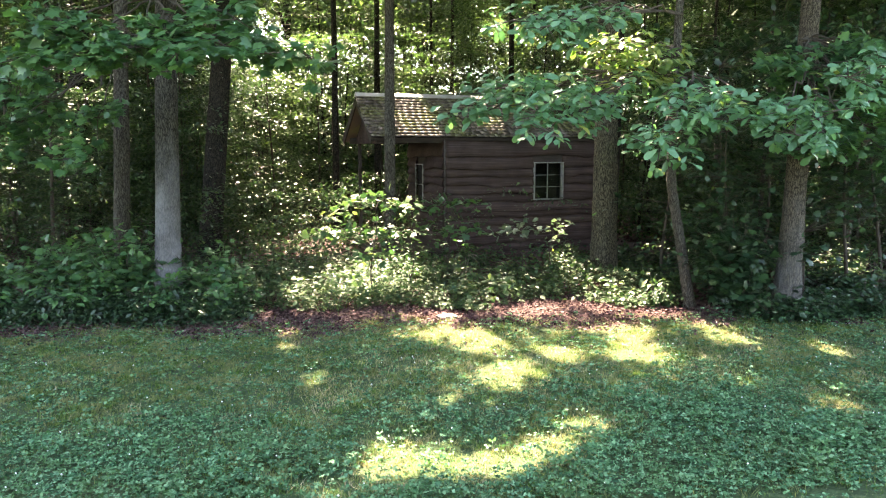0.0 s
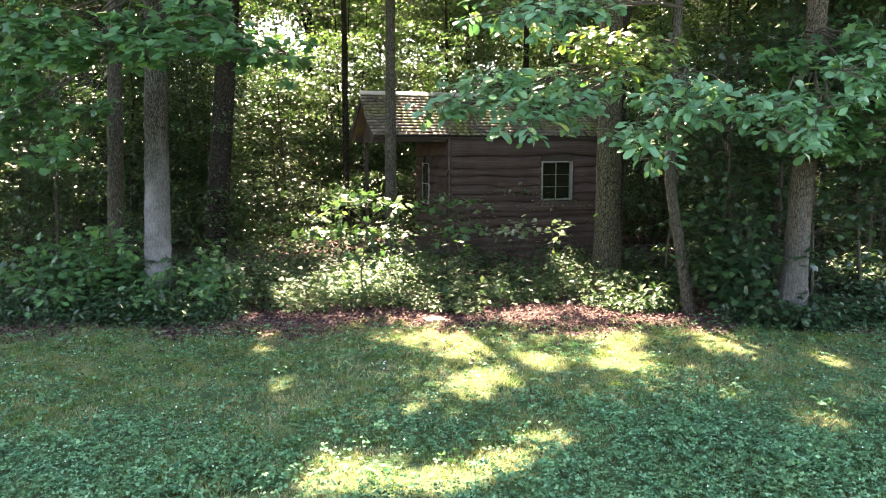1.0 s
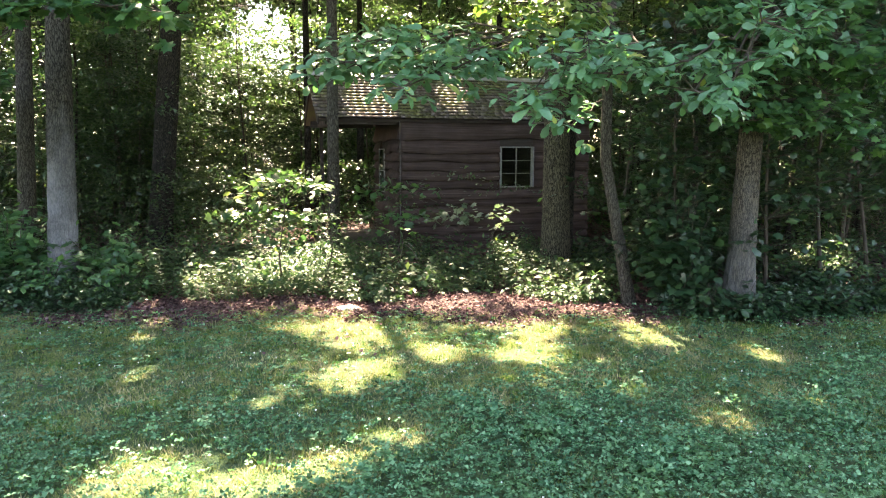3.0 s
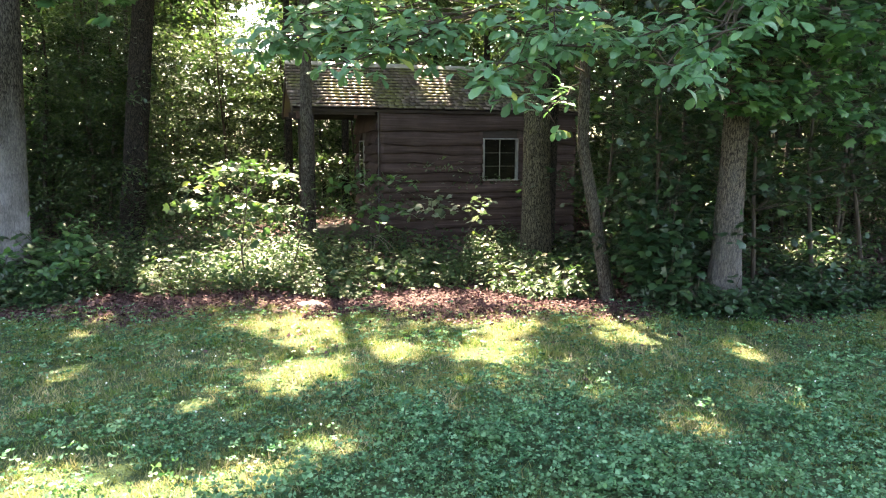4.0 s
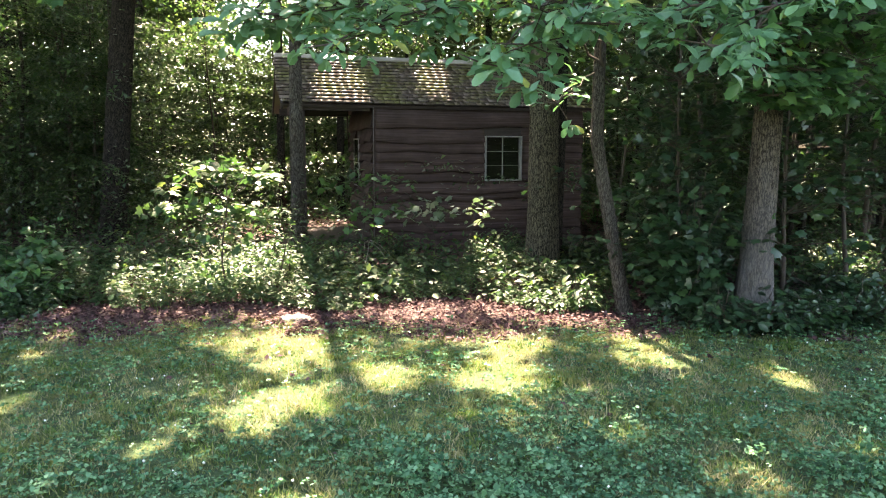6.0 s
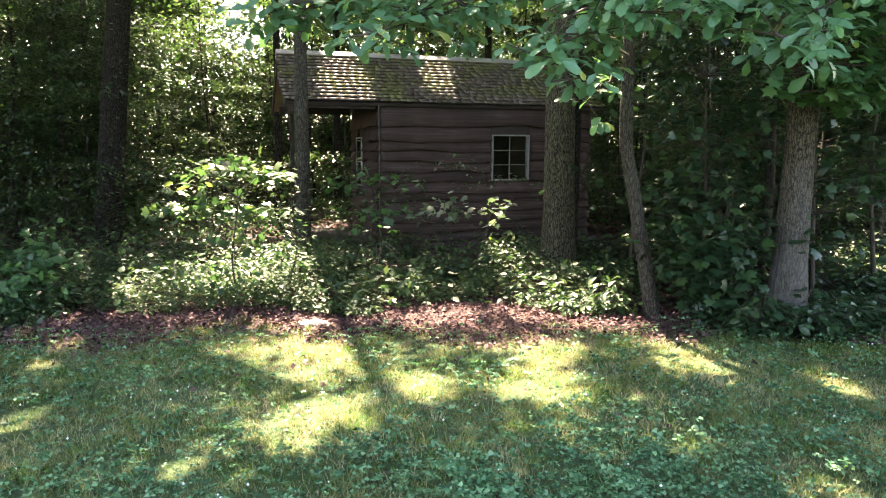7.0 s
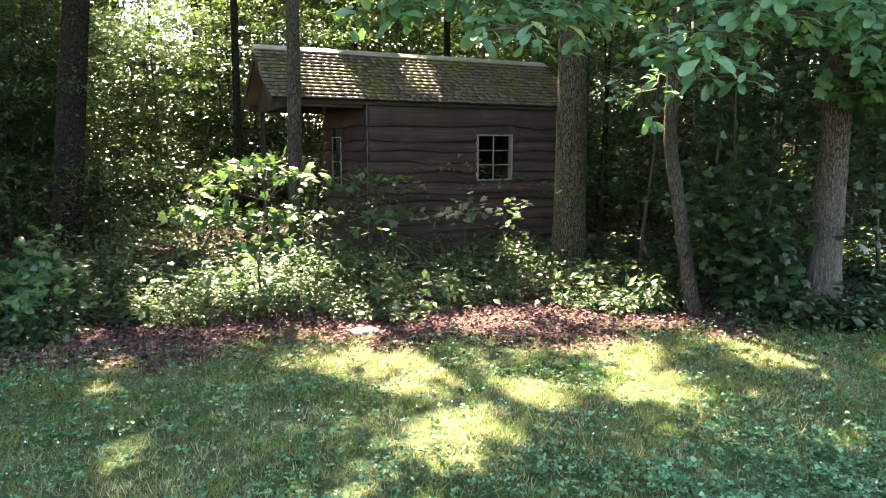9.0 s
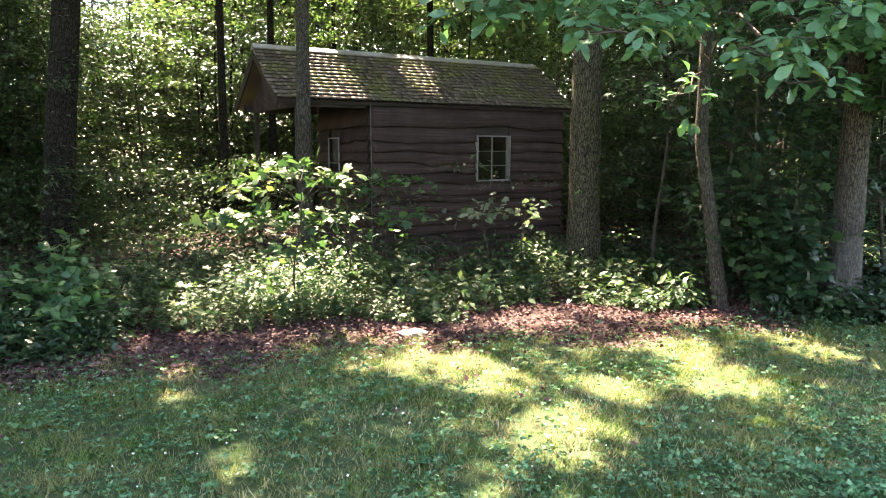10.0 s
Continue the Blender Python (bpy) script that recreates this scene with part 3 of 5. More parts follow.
def live_edge_board(u0, u1, z0, z1, seed, name, parent, end_wall=False):
    """One rough-sawn board with a wavering bark edge below, lapped over the next."""
    r = np.random.default_rng(seed)
    n = max(3, int((u1 - u0) / 0.07))
    u = np.linspace(u0, u1, n)
    ph = r.uniform(0, 6.28, 4)
    walk_ = np.cumsum(r.normal(size=n)) * 0.004
    walk_ = np.convolve(np.pad(walk_, 2, mode="edge"), np.ones(5) / 5, "valid")
    wave = 0.014 * np.sin(u * 1.3 + ph[0]) + 0.011 * np.sin(u * 3.7 + ph[1]) + np.clip(walk_ - np.linspace(walk_[0], walk_[-1], n), -0.025, 0.025) - 0.03 * np.exp(-((u - r.uniform(u0, u1)) / 0.12) ** 2) + 0.02 * np.exp(-((u - r.uniform(u0, u1)) / 0.2) ** 2) + r.normal(size=n) * 0.0025
    low = z0 - 0.012 + wave
    bow = 0.004 * np.sin(u * 1.7 + ph[3])
    rows = [(low, np.full(n, -0.062) + bow), (low + 0.01, np.full(n, -0.08) + bow), (np.full(n, z1 + 0.02), np.full(n, -0.012)), (np.full(n, z1 + 0.02), np.full(n, -0.002)), (low, np.full(n, -0.002))]
    v = np.concatenate([np.stack([u, y, z], -1) for z, y in rows])
    i = np.arange(n - 1)
    f = np.concatenate([np.stack([a * n + i, a * n + i + 1, b * n + i + 1, b * n + i], -1) for a, b in ((0, 1), (1, 2), (2, 3), (4, 0))])
    caps = np.array([[k * n + e for k in range(5)] for e in (0, n - 1)])
    if end_wall:
        v = np.stack([v[:, 1], -v[:, 0], v[:, 2]], -1)
    add(name, mesh_np(name, v, [f, caps], M_board), parent)


courses = [0.0, 0.13, 0.27, 0.43, 0.6, 0.75, 0.88, 1.045, 1.2, 1.36, 1.53, 1.68, 1.9, 2.2]
for k, (z0, z1) in enumerate(zip(courses[:-1], courses[1:])):
    spans = [(0.0, LEN)] if z1 < H0 or z0 > H1 + 0.01 else [(0.0, W0 - 0.005), (W1 + 0.005, LEN)]
    for j, (u0, u1) in enumerate(spans):
        live_edge_board(u0, u1, z0, z1, 40 + k * 3 + (0 if len(spans) == 1 else j), "board", wall)

end_wall = part("end_wall", box_bm(0.0, 0.07, 0.07, DEEP, 0.02, WALL_H), M_beam, cabin, "boarded porch end wall in deep shade")
V0, V1 = 1.1, 1.56
for k, (z0, z1) in enumerate(zip(courses[:-1], courses[1:])):
    for u0, u1 in [(-DEEP, 0.0)] if z1 < 0.93 or z0 > 1.76 else [(-DEEP, -V1 - 0.012), (-V0 + 0.03, 0.0)]:
        live_edge_board(u0, u1, z0, z1, 90 + k, "board", end_wall, True)
part("far_wall", box_bm(LEN - 0.07, LEN, 0.07, DEEP, 0.02, WALL_H), M_beam, cabin)
part("back_wall", box_bm(0.07, LEN - 0.07, DEEP - 0.07, DEEP, 0.02, WALL_H), M_beam, cabin)
part("floor_boards", box_bm(0.07, LEN - 0.07, 0.07, DEEP - 0.07, 0.12, 0.18), M_room, cabin)
# unseen ceiling added to stop porch light leaking into the room
part("light_stop_ceiling", box_bm(0.07, LEN - 0.07, 0.07, DEEP - 0.07, 2.17, 2.2), M_room, cabin)
part("porch_deck", box_bm(PORCH + 0.08, -0.06, 0.0, DEEP, 0.06, 0.14), M_beam, cabin, "low plank porch deck")
# thin pale strip added to draw the light along the wall's corner edge
part("lit_corner_strip", box_bm(-0.048, -0.036, -0.083, -0.07, 0.03, 2.2), M_strip, cabin, "narrow pale strip standing in for the lit edge of the wall corner")


def window_at(name, along, depth, z0, z1, a0, a1, parent, label, cols=2, rows=3, proud=0.088, back=0.03):
    """A sash window: pale frame, muntins and six panes. along, depth: axes in the cabin."""
    win = tagged(new(name), label)
    win.parent = parent

    def bar(nm, p0, p1, q0, q1, d0, d1, material=M_trim):
        bm = box_bm(p0, p1, d0, d1, q0, q1, 0.003)
        if along == "v":
            for v in bm.verts:
                v.co = Vector((v.co.y, v.co.x, v.co.z))
            bmesh.ops.reverse_faces(bm, faces=bm.faces[:])
        return part(nm, bm, material, win)

    t = 0.02
    bar("frame", a0, a1, z1 - t, z1, depth - proud, depth + back)
    bar("frame", a0, a1, z0, z0 + t, depth - proud, depth + back)
    bar("frame", a0, a0 + t, z0 + t, z1 - t, depth - proud, depth + back)
    bar("frame", a1 - t, a1, z0 + t, z1 - t, depth - proud, depth + back)
    xs, zs = np.linspace(a0 + t, a1 - t, cols + 1), np.linspace(z0 + t, z1 - t, rows + 1)
    m = 0.006
    for x in xs[1:-1]:
        bar("muntin", x - m, x + m, z0 + t, z1 - t, depth - 0.03, depth + 0.0)
    for z in zs[1:-1]:
        for x0, x1 in zip(xs[:-1], xs[1:]):
            bar("muntin", x0 + m, x1 - m, z - m, z + m, depth - 0.028, depth - 0.002)
    for x0, x1 in zip(xs[:-1], xs[1:]):
        for q0, q1 in zip(zs[:-1], zs[1:]):
            bar("pane", x0 + m, x1 - m, q0 + m, q1 - m, depth - 0.014, depth - 0.010, M_glass).visible_shadow = False
    return win


window_at("window", "u", 0.0, H0, H1, W0, W1, cabin, "six-pane sash window with pale painted frame")
window_at("porch_window", "v", -0.066, 0.93, 1.74, V0, V1, cabin, "pale-framed window in the porch wall", 1, 2, 0.01, 0.012)

for u in (-1.1,):
    for v in (0.04, DEEP - 0.04):
        part("post", box_bm(u - 0.032, u + 0.032, v - 0.032, v + 0.032, 0.06, 2.14, 0.006), M_beam, cabin)
part("beam", box_bm(PORCH + 0.12, -0.08, -0.02, 0.06, 2.14, 2.24), M_beam, cabin)
part("beam", box_bm(PORCH + 0.12, -0.08, DEEP - 0.06, DEEP + 0.02, 2.14, 2.26), M_beam, cabin)
part("tie_beam", box_bm(-1.14, -1.06, 0.06, DEEP - 0.06, 2.14, 2.24), M_beam, cabin)
for u, v in ((0.1, 0.1), (LEN - 0.1, 0.1), (LEN / 2, 0.1), (0.1, DEEP - 0.1), (LEN - 0.1, DEEP - 0.1)):
    part("footing", box_bm(u - 0.13, u + 0.13, v - 0.13, v + 0.13, -0.08, 0.045, 0.02), M_stone, cabin)

roof = tagged(new("roof"), "shingled gable roof with moss and leaf stains")
roof.parent = cabin
rise, run = RIDGE_Z - EAVE_Z, RIDGE_V - EAVE_V
slope = math.hypot(rise, run)


def slab(v0, z0, v1, z1, u0, u1, thick, name, material, parent, label=""):
    n = Vector((0, -(z1 - z0), (v1 - v0))).normalized()
    n = n if n.z > 0 else -n
    bm = bmesh.new()
    c = []
    for u in (u0, u1):
        for v, z in ((v0, z0), (v1, z1)):
            for k in (0, -thick):
                c.append(bm.verts.new((u, v + n.y * k, z + n.z * k)))
    bmesh.ops.convex_hull(bm, input=c)
    return part(name, bm, material, parent, label)


slab(EAVE_V, EAVE_Z - 0.02, RIDGE_V, RIDGE_Z - 0.02, PORCH + 0.02, RIGHT - 0.02, 0.05, "deck_front", M_beam, roof)
slab(BACK_V, EAVE_Z - 0.02, RIDGE_V, RIDGE_Z - 0.02, PORCH + 0.02, RIGHT - 0.02, 0.05, "deck_back", M_shingle, roof)
for u in (PORCH, RIGHT - 0.025):
    slab(EAVE_V, EAVE_Z - 0.005, RIDGE_V, RIDGE_Z - 0.005, u, u + 0.025, 0.13, "barge_board", M_beam, roof)
    slab(BACK_V, EAVE_Z - 0.005, RIDGE_V, RIDGE_Z - 0.005, u, u + 0.025, 0.13, "barge_board", M_beam, roof)
for u in (-1.16, LEN - 0.04):
    gable = tagged(new("gable"), "boarded gable end in shade")
    gable.parent = cabin
    n = 12
    vs = np.linspace(EAVE_V + 0.12, BACK_V - 0.12, n + 1)
    for v0, v1 in zip(vs[:-1], vs[1:]):
        def top(v):
            return EAVE_Z - 0.07 + (RIDGE_Z - EAVE_Z) * (1 - abs(v - RIDGE_V) / ((RIDGE_V - EAVE_V) if v < RIDGE_V else (BACK_V - RIDGE_V)))
        bm = bmesh.new()
        bmesh.ops.convex_hull(bm, input=[bm.verts.new(c) for uu in (u - 0.012, u + 0.012) for c in ((uu, v0 + 0.003, 2.14), (uu, v1 - 0.003, 2.14), (uu, v0 + 0.003, max(top(v0), 2.15)), (uu, v1 - 0.003, max(top(v1), 2.15)))])
        part("gable_board", bm, M_board, gable)

# shingles: real wedges in courses; the porch end as single pieces, the rest joined
def shingle_verts(w, seed):
    r = np.random.default_rng(seed)
    a, bq = r.normal(size=2) * 0.003
    return np.array([(0.0006, a, 0.013), (w - 0.0006, bq, 0.013), (w - 0.0006, bq, 0), (0.0006, a, 0), (0.0006, 0.17, 0.003), (w - 0.0006, 0.17, 0.003), (w - 0.0006, 0.17, 0), (0.0006, 0.17, 0)])


BOX_F = np.array([(0, 1, 5, 4), (3, 7, 6, 2), (0, 3, 2, 1), (4, 5, 6, 7), (0, 4, 7, 3), (1, 2, 6, 5)])
SH_W = [0.09, 0.11, 0.13, 0.15, 0.17]
sh_mesh = [[mesh_np("shingle", shingle_verts(w, 5 * k + s), BOX_F, [M_shingle, M_butt_shade], [0, 0, 1, 0, 0, 0]) for s in range(3)] for k, w in enumerate(SH_W)]
rest, count = Pile(), 0
ROWS_N, EXPO = 14, slope / 14
tilt = math.atan2(rise, run)
r_sh = np.random.default_rng(3)
for k in range(ROWS_N):
    u = PORCH + 0.0 - r_sh.uniform(0, 0.05)
    while u < RIGHT - 0.05:
        w = int(r_sh.integers(0, 5))
        s = k * EXPO + r_sh.normal() * 0.003
        v, z = EAVE_V - 0.03 + s * math.cos(tilt), EAVE_Z - 0.005 + s * math.sin(tilt)
        lift = 0.008 + r_sh.uniform(0, 0.004)
        m = Matrix.Translation((u, v - lift * math.sin(tilt), z + lift * math.cos(tilt))) @ Matrix.Rotation(tilt - 0.075 + r_sh.normal() * 0.012, 4, "X")
        if u < 1.45 and count < 300:
            ob = add("shingle", sh_mesh[w][int(r_sh.integers(0, 3))], roof)
            ob.matrix_basis = m
            count += 1
        else:
            co = np.array([m @ Vector(c) for c in shingle_verts(SH_W[w], int(r_sh.integers(0, 99)))])
            rest.put(co, BOX_F)
        u += SH_W[w] + 0.001
me = rest.mesh("shingles", [M_shingle, M_butt_shade])
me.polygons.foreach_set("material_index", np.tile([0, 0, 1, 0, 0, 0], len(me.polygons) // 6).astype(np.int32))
ob = add("shingles", me, roof)
ob["kind"] = "stuff"
slab(RIDGE_V - 0.09, RIDGE_Z - 0.01, RIDGE_V, RIDGE_Z + 0.055, PORCH - 0.01, RIGHT + 0.01, 0.015, "ridge_cap", M_metal, roof, "pale metal ridge cap")
slab(RIDGE_V + 0.09, RIDGE_Z - 0.01, RIDGE_V, RIDGE_Z + 0.055, PORCH - 0.01, RIGHT + 0.01, 0.015, "ridge_cap", M_metal, roof)

# ---- low branches with leaves that hang into view ----
def branch(start, tips, radius, twigs, leaf_size, shape, material, root_name, label, seed, fan=7, droop=0.3, reach=0.3):
    """A low limb that forks to the given tips; each tip carries whorls of leaves on short twigs."""
    r = np.random.default_rng(seed)
    start = np.array(start, float)
    root = tagged(new(root_name), label, "branch", "low branches")
    root.location = start
    wood, leaf_p, leaf_a = Pile(), [], []
    for tip in np.array(tips, float):
        s = np.linspace(0, 1, 9)[:, None]
        sag = np.array([0, 0, 0.12]) * np.sin(s * np.pi) * np.linalg.norm(tip - start) * 0.25
        way = start * (1 - s) + tip * s + sag + r.normal(size=(9, 3)) * 0.03 * s * (1 - s) * 4
        add("stem", mesh_np("stem", *tube(way - start, np.linspace(radius, 0.006, 9), 6, 0.03, seed), M_twig, None, True), root)
        for k in range(twigs):
            at = way[int(r.integers(7, 9))]
            d = r.normal(size=3) * np.array([1, 0.8, 0.3])
            d /= np.linalg.norm(d)
            end = at + d * r.uniform(0.12, reach)
            wood.put(*tube(np.linspace(at, end, 4) - start, np.linspace(0.006, 0.003, 4), 4))
            n = int(r.integers(fan - 2, fan + 3))
            a = r.uniform(0, 6.28) + np.arange(n) * 2.4
            ax = np.stack([np.cos(a), np.sin(a), -droop + r.normal(size=n) * 0.3], -1) + d * 0.5
            leaf_p.append(end + r.normal(size=(n, 3)) * 0.035)
            leaf_a.append(ax)
    p, a = np.concatenate(leaf_p), np.concatenate(leaf_a)
    nm = r.normal(size=p.shape) * 0.35 + np.array([0, -0.55, 1.0])
    v, f = leaves(p, a, nm, leaf_size * r.uniform(0.65, 1.2, len(p)), shape)
    add("twig_wood", wood.mesh("twig_wood", M_twig, True), root)["kind"] = "stuff"
    add("foliage", mesh_np("foliage", v - start, f, material), root)["kind"] = "stuff"
    return root


BROAD_LIMB = "low limb with broad green leaves over the lawn"
MAPLE_LIMB = "leafy maple-like limb hanging over the lawn"
branch((3.8, 8.48, 2.9), [(0.98, 6.8, 2.38), (1.1, 6.75, 2.52), (1.35, 6.6, 2.56), (1.25, 6.6, 2.4), (1.6, 6.25, 2.17), (1.78, 6.4, 2.28), (1.5, 6.6, 2.42), (1.85, 6.5, 2.34), (1.75, 6.8, 2.58), (2.05, 6.6, 2.44), (2.2, 6.7, 2.52)], 0.012, 10, 0.128, BROAD, M_big, "branch", BROAD_LIMB, 31, reach=0.24)
branch((3.8, 8.48, 2.9), [(2.55, 6.05, 1.9), (2.45, 6.1, 2.05), (2.72, 6.05, 2.15), (2.75, 6.0, 2.34), (3.0, 6.0, 2.26), (3.2, 5.9, 2.24), (3.3, 5.9, 2.4), (2.9, 6.0, 2.46)], 0.012, 8, 0.13, BROAD, M_big, "branch", BROAD_LIMB, 32, reach=0.24)
branch((5.2, 8.05, 2.9), [(3.81, 5.81, 2.0), (3.65, 5.8, 2.12), (3.9, 5.8, 2.14), (3.55, 5.8, 2.32), (4.0, 5.75, 2.32), (4.1, 5.8, 2.6), (4.5, 6.2, 2.6), (4.7, 6.2, 2.75)], 0.012, 8, 0.13, BROAD, M_big, "branch", BROAD_LIMB, 33, reach=0.24)
branch((3.82, 8.48, 3.6), [(1.3, 6.4, 3.12), (1.6, 6.3, 3.06), (1.9, 6.3, 3.1), (2.15, 6.5, 3.14), (1.7, 6.8, 3.22)], 0.012, 10, 0.13, BROAD, M_big, "branch", BROAD_LIMB, 39, reach=0.24)
branch((3.8, 8.5, 2.3), [(3.37, 8.4, 1.97), (3.2, 7.9, 2.6), (3.5, 7.9, 2.75)], 0.012, 6, 0.15, BROAD, M_big, "branch", "thin twig with a few pale leaves", 34)
branch((3.82, 8.48, 3.2), [(2.52, 7.6, 3.05), (2.75, 7.6, 3.12), (2.65, 7.6, 2.9), (2.95, 7.65, 2.95), (3.1, 7.6, 2.8), (2.85, 7.5, 2.75), (3.2, 7.6, 3.0)], 0.01, 12, 0.135, BROAD, M_sunleaf, "branch", "sunlit limb, broad leaves coloured yellow-green to look lit", 38)
branch((-2.5, 9.5, 3.9), [(-1.7, 7.0, 2.88), (-1.3, 7.1, 2.98), (-2.1, 7.1, 2.95), (-0.9, 7.2, 2.92), (-2.6, 7.2, 2.86), (-0.5, 7.3, 2.9), (-2.95, 7.2, 3.1), (-1.2, 7.3, 3.25), (-1.9, 7.4, 3.15), (-3.25, 7.3, 2.85)], 0.014, 22, 0.135, LOBED, M_lobed, "branch", MAPLE_LIMB, 35)
branch((-3.3, 10.3, 3.3), [(-4.0, 9.5, 2.45), (-3.4, 8.6, 1.9), (-4.4, 9.2, 2.1), (-3.9, 8.8, 2.8), (-4.6, 8.7, 2.6), (-4.9, 9.4, 1.7), (-3.2, 9.2, 2.4)], 0.013, 20, 0.13, LOBED, M_lobed, "branch", "leafy maple-like limb hanging at the forest edge", 36)
branch((5.2, 8.1, 3.3), [(4.5, 7.3, 2.9), (5.6, 7.0, 2.6), (6.2, 7.4, 2.7), (5.3, 6.9, 3.0), (6.6, 8.0, 2.4), (5.7, 7.6, 2.1), (4.7, 7.5, 2.4), (6.3, 7.9, 1.8), (5.0, 7.72, 2.0), (5.25, 7.68, 2.2), (5.45, 7.75, 1.98), (5.1, 7.68, 2.5), (5.4, 7.7, 2.75), (4.85, 7.75, 2.8), (5.75, 7.9, 2.5), (5.55, 7.6, 3.1)], 0.013, 20, 0.125, LOBED, M_lobed, "branch", "leafy maple-like limb beside the stout tree", 37)


# ---- shrubs and saplings ----
def shrub(x, y, height, width, n_stems, per, leaf_size, shape, material, label, seed, low=0.15, name="shrub"):
    """A bush: stems from one foot, leaves in layers along their upper part."""
    r = np.random.default_rng(seed)
    root = tagged(new(name), label, name.replace("_", " "), "undergrowth")
    z0 = float(ground_z(x, y))
    root.location = (x, y, z0)
    wood, P, A = Pile(), [], []
    for k in range(n_stems):
        a, reach = r.uniform(0, 6.28), width * 0.5 * math.sqrt(r.uniform(0.05, 1))
        h = height * r.uniform(0.55, 1.0) * (1 - 0.35 * (reach / (width * 0.5)) ** 2)
        s = np.linspace(0, 1, 6)[:, None]
        way = np.array([math.cos(a) * reach, math.sin(a) * reach, 0]) * s ** 1.3 + np.array([0, 0, h]) * s + r.normal(size=(6, 3)) * 0.02 * s
        way[0, 2] = -0.03
        wood.put(*tube(way, np.linspace(0.009, 0.003, 6), 4))
        t = r.uniform(low, 1.0, per) ** 0.8
        at = np.stack([np.interp(t, s[:, 0], way[:, c]) for c in range(3)], -1)
        d = r.normal(size=(per, 3)) * np.array([1, 1, 0.25])
        d /= np.linalg.norm(d, axis=1)[:, None]
        P.append(at + d * r.uniform(0.02, 0.16, (per, 1)) * min(1.3, max(0.6, height)))
        A.append(d + np.array([0, 0, -0.25]))
    p, a = np.concatenate(P), np.concatenate(A)
    nm = r.normal(size=p.shape) * 0.4 + np.array([0, -0.15, 1.0])
    add("stem_wood", wood.mesh("stem_wood", M_twig), root)["kind"] = "stuff"
    v, f = leaves(p, a, nm, leaf_size * r.uniform(0.55, 1.25, len(p)), shape)
    add("foliage", mesh_np("foliage", v, f, material), root)["kind"] = "stuff"
    return root


EDGE = [
    (-3.9, 10.0, 1.05, 1.5, 30, 26, .12, "dark green bush at the forest edge"), (-3.1, 9.5, 1.25, 1.2, 32, 28, .12, "dark green bush beside the pale trunk"),
    (-4.9, 9.6, 0.8, 1.5, 22, 26, .12, "dark green bush at the forest edge"), (-2.0, 9.5, 0.85, 1.2, 24, 26, .12, "dark green bush beside the pale trunk"),
    (-2.5, 8.95, 0.5, 1.0, 18, 24, .1, "low bush at the lawn's edge"), (-3.5, 8.9, 0.5, 1.1, 18, 24, .1, "low bush at the lawn's edge"), (-4.5, 8.9, 0.45, 1.2, 18, 24, .1, "low bush at the lawn's edge"),
    (-1.65, 8.95, 0.45, 0.8, 16, 24, .1, "low bush at the lawn's edge"), (-1.3, 10.3, 0.6, 1.1, 18, 26, .1, "green bush among the weeds"),
    (0.6, 10.3, 0.65, 1.1, 20, 26, .1, "sunlit bush below the slim tree"), (1.2, 10.2, 0.6, 0.9, 18, 26, .1, "leafy bush before the porch"),
    (2.25, 10.3, 0.5, 0.7, 16, 26, .1, "bush before the cabin wall"),
    (2.95, 10.45, 0.58, 0.75, 18, 26, .1, "bush before the cabin wall"), (3.2, 10.4, 0.4, 0.9, 14, 24, .09, "low bush at the mossy tree's foot"),
    (4.5, 8.15, 1.2, 0.7, 24, 26, .11, "dark leafy bush between two trunks"), (4.55, 8.25, 1.45, 0.8, 24, 26, .12, "dark leafy bush beside the stout tree"),
    (4.6, 8.9, 1.7, 1.2, 26, 30, .12, "tall dark bush between two trunks"),
    (6.3, 9.0, 0.5, 1.2, 18, 26, .1, "green bush beside the stout tree"), (6.8, 9.5, 0.8, 1.4, 20, 26, .11, "green bush in a patch of sun"), (7.5, 10.4, 0.9, 1.5, 22, 26, .11, "green bush in a patch of sun"),
    (7.2, 8.2, 0.6, 1.3, 18, 24, .1, "low bush at the lawn's edge"), (8.3, 9.0, 0.9, 1.6, 22, 26, .11, "green bush at the forest edge"), (6.1, 10.8, 1.0, 1.5, 22, 26, .12, "dark green bush in the wood"),
    (4.9, 11.0, 0.6, 1.3, 18, 26, .11, "ferny bush beside the mossy tree"), (5.4, 9.8, 0.9, 1.3, 20, 26, .12, "dark green bush in the wood"),
    (4.75, 7.72, 0.38, 0.7, 18, 24, .085, "low dark bush at the stout tree's foot"), (5.1, 7.68, 0.42, 0.7, 20, 24, .085, "low dark bush at the stout tree's foot"), (5.5, 7.75, 0.42, 0.7, 20, 24, .085, "low dark bush at the stout tree's foot"), (5.95, 7.9, 0.45, 0.8, 20, 24, .085, "low dark bush at the lawn's edge"),
    (4.3, 11.6, 0.5, 1.2, 16, 24, .1, "low bush behind the mossy tree"), (4.2, 9.9, 0.4, 1.0, 14, 24, .09, "low bush behind the thin tree"), (3.4, 11.6, 0.55, 0.9, 14, 24, .1, "low bush at the cabin wall"), (1.9, 11.6, 0.5, 1.0, 14, 24, .1, "low bush at the cabin wall"),
]
for k, (x, y, h, w, n, per, s, label) in enumerate(EDGE):
    if k >= 8 and not (h > 1.15 or 4.0 < x < 6.5):
        per, s = int(per * 1.7), s * 0.66
    shrub(x, y, h, w, n, per, s, LOBED if h > 1.15 or k < 4 else OVAL, M_lobed if k < 8 else M_shade_bush if h > 1.15 or 4.0 < x < 6.5 or x < -1.4 else M_shrub, label, 200 + k)
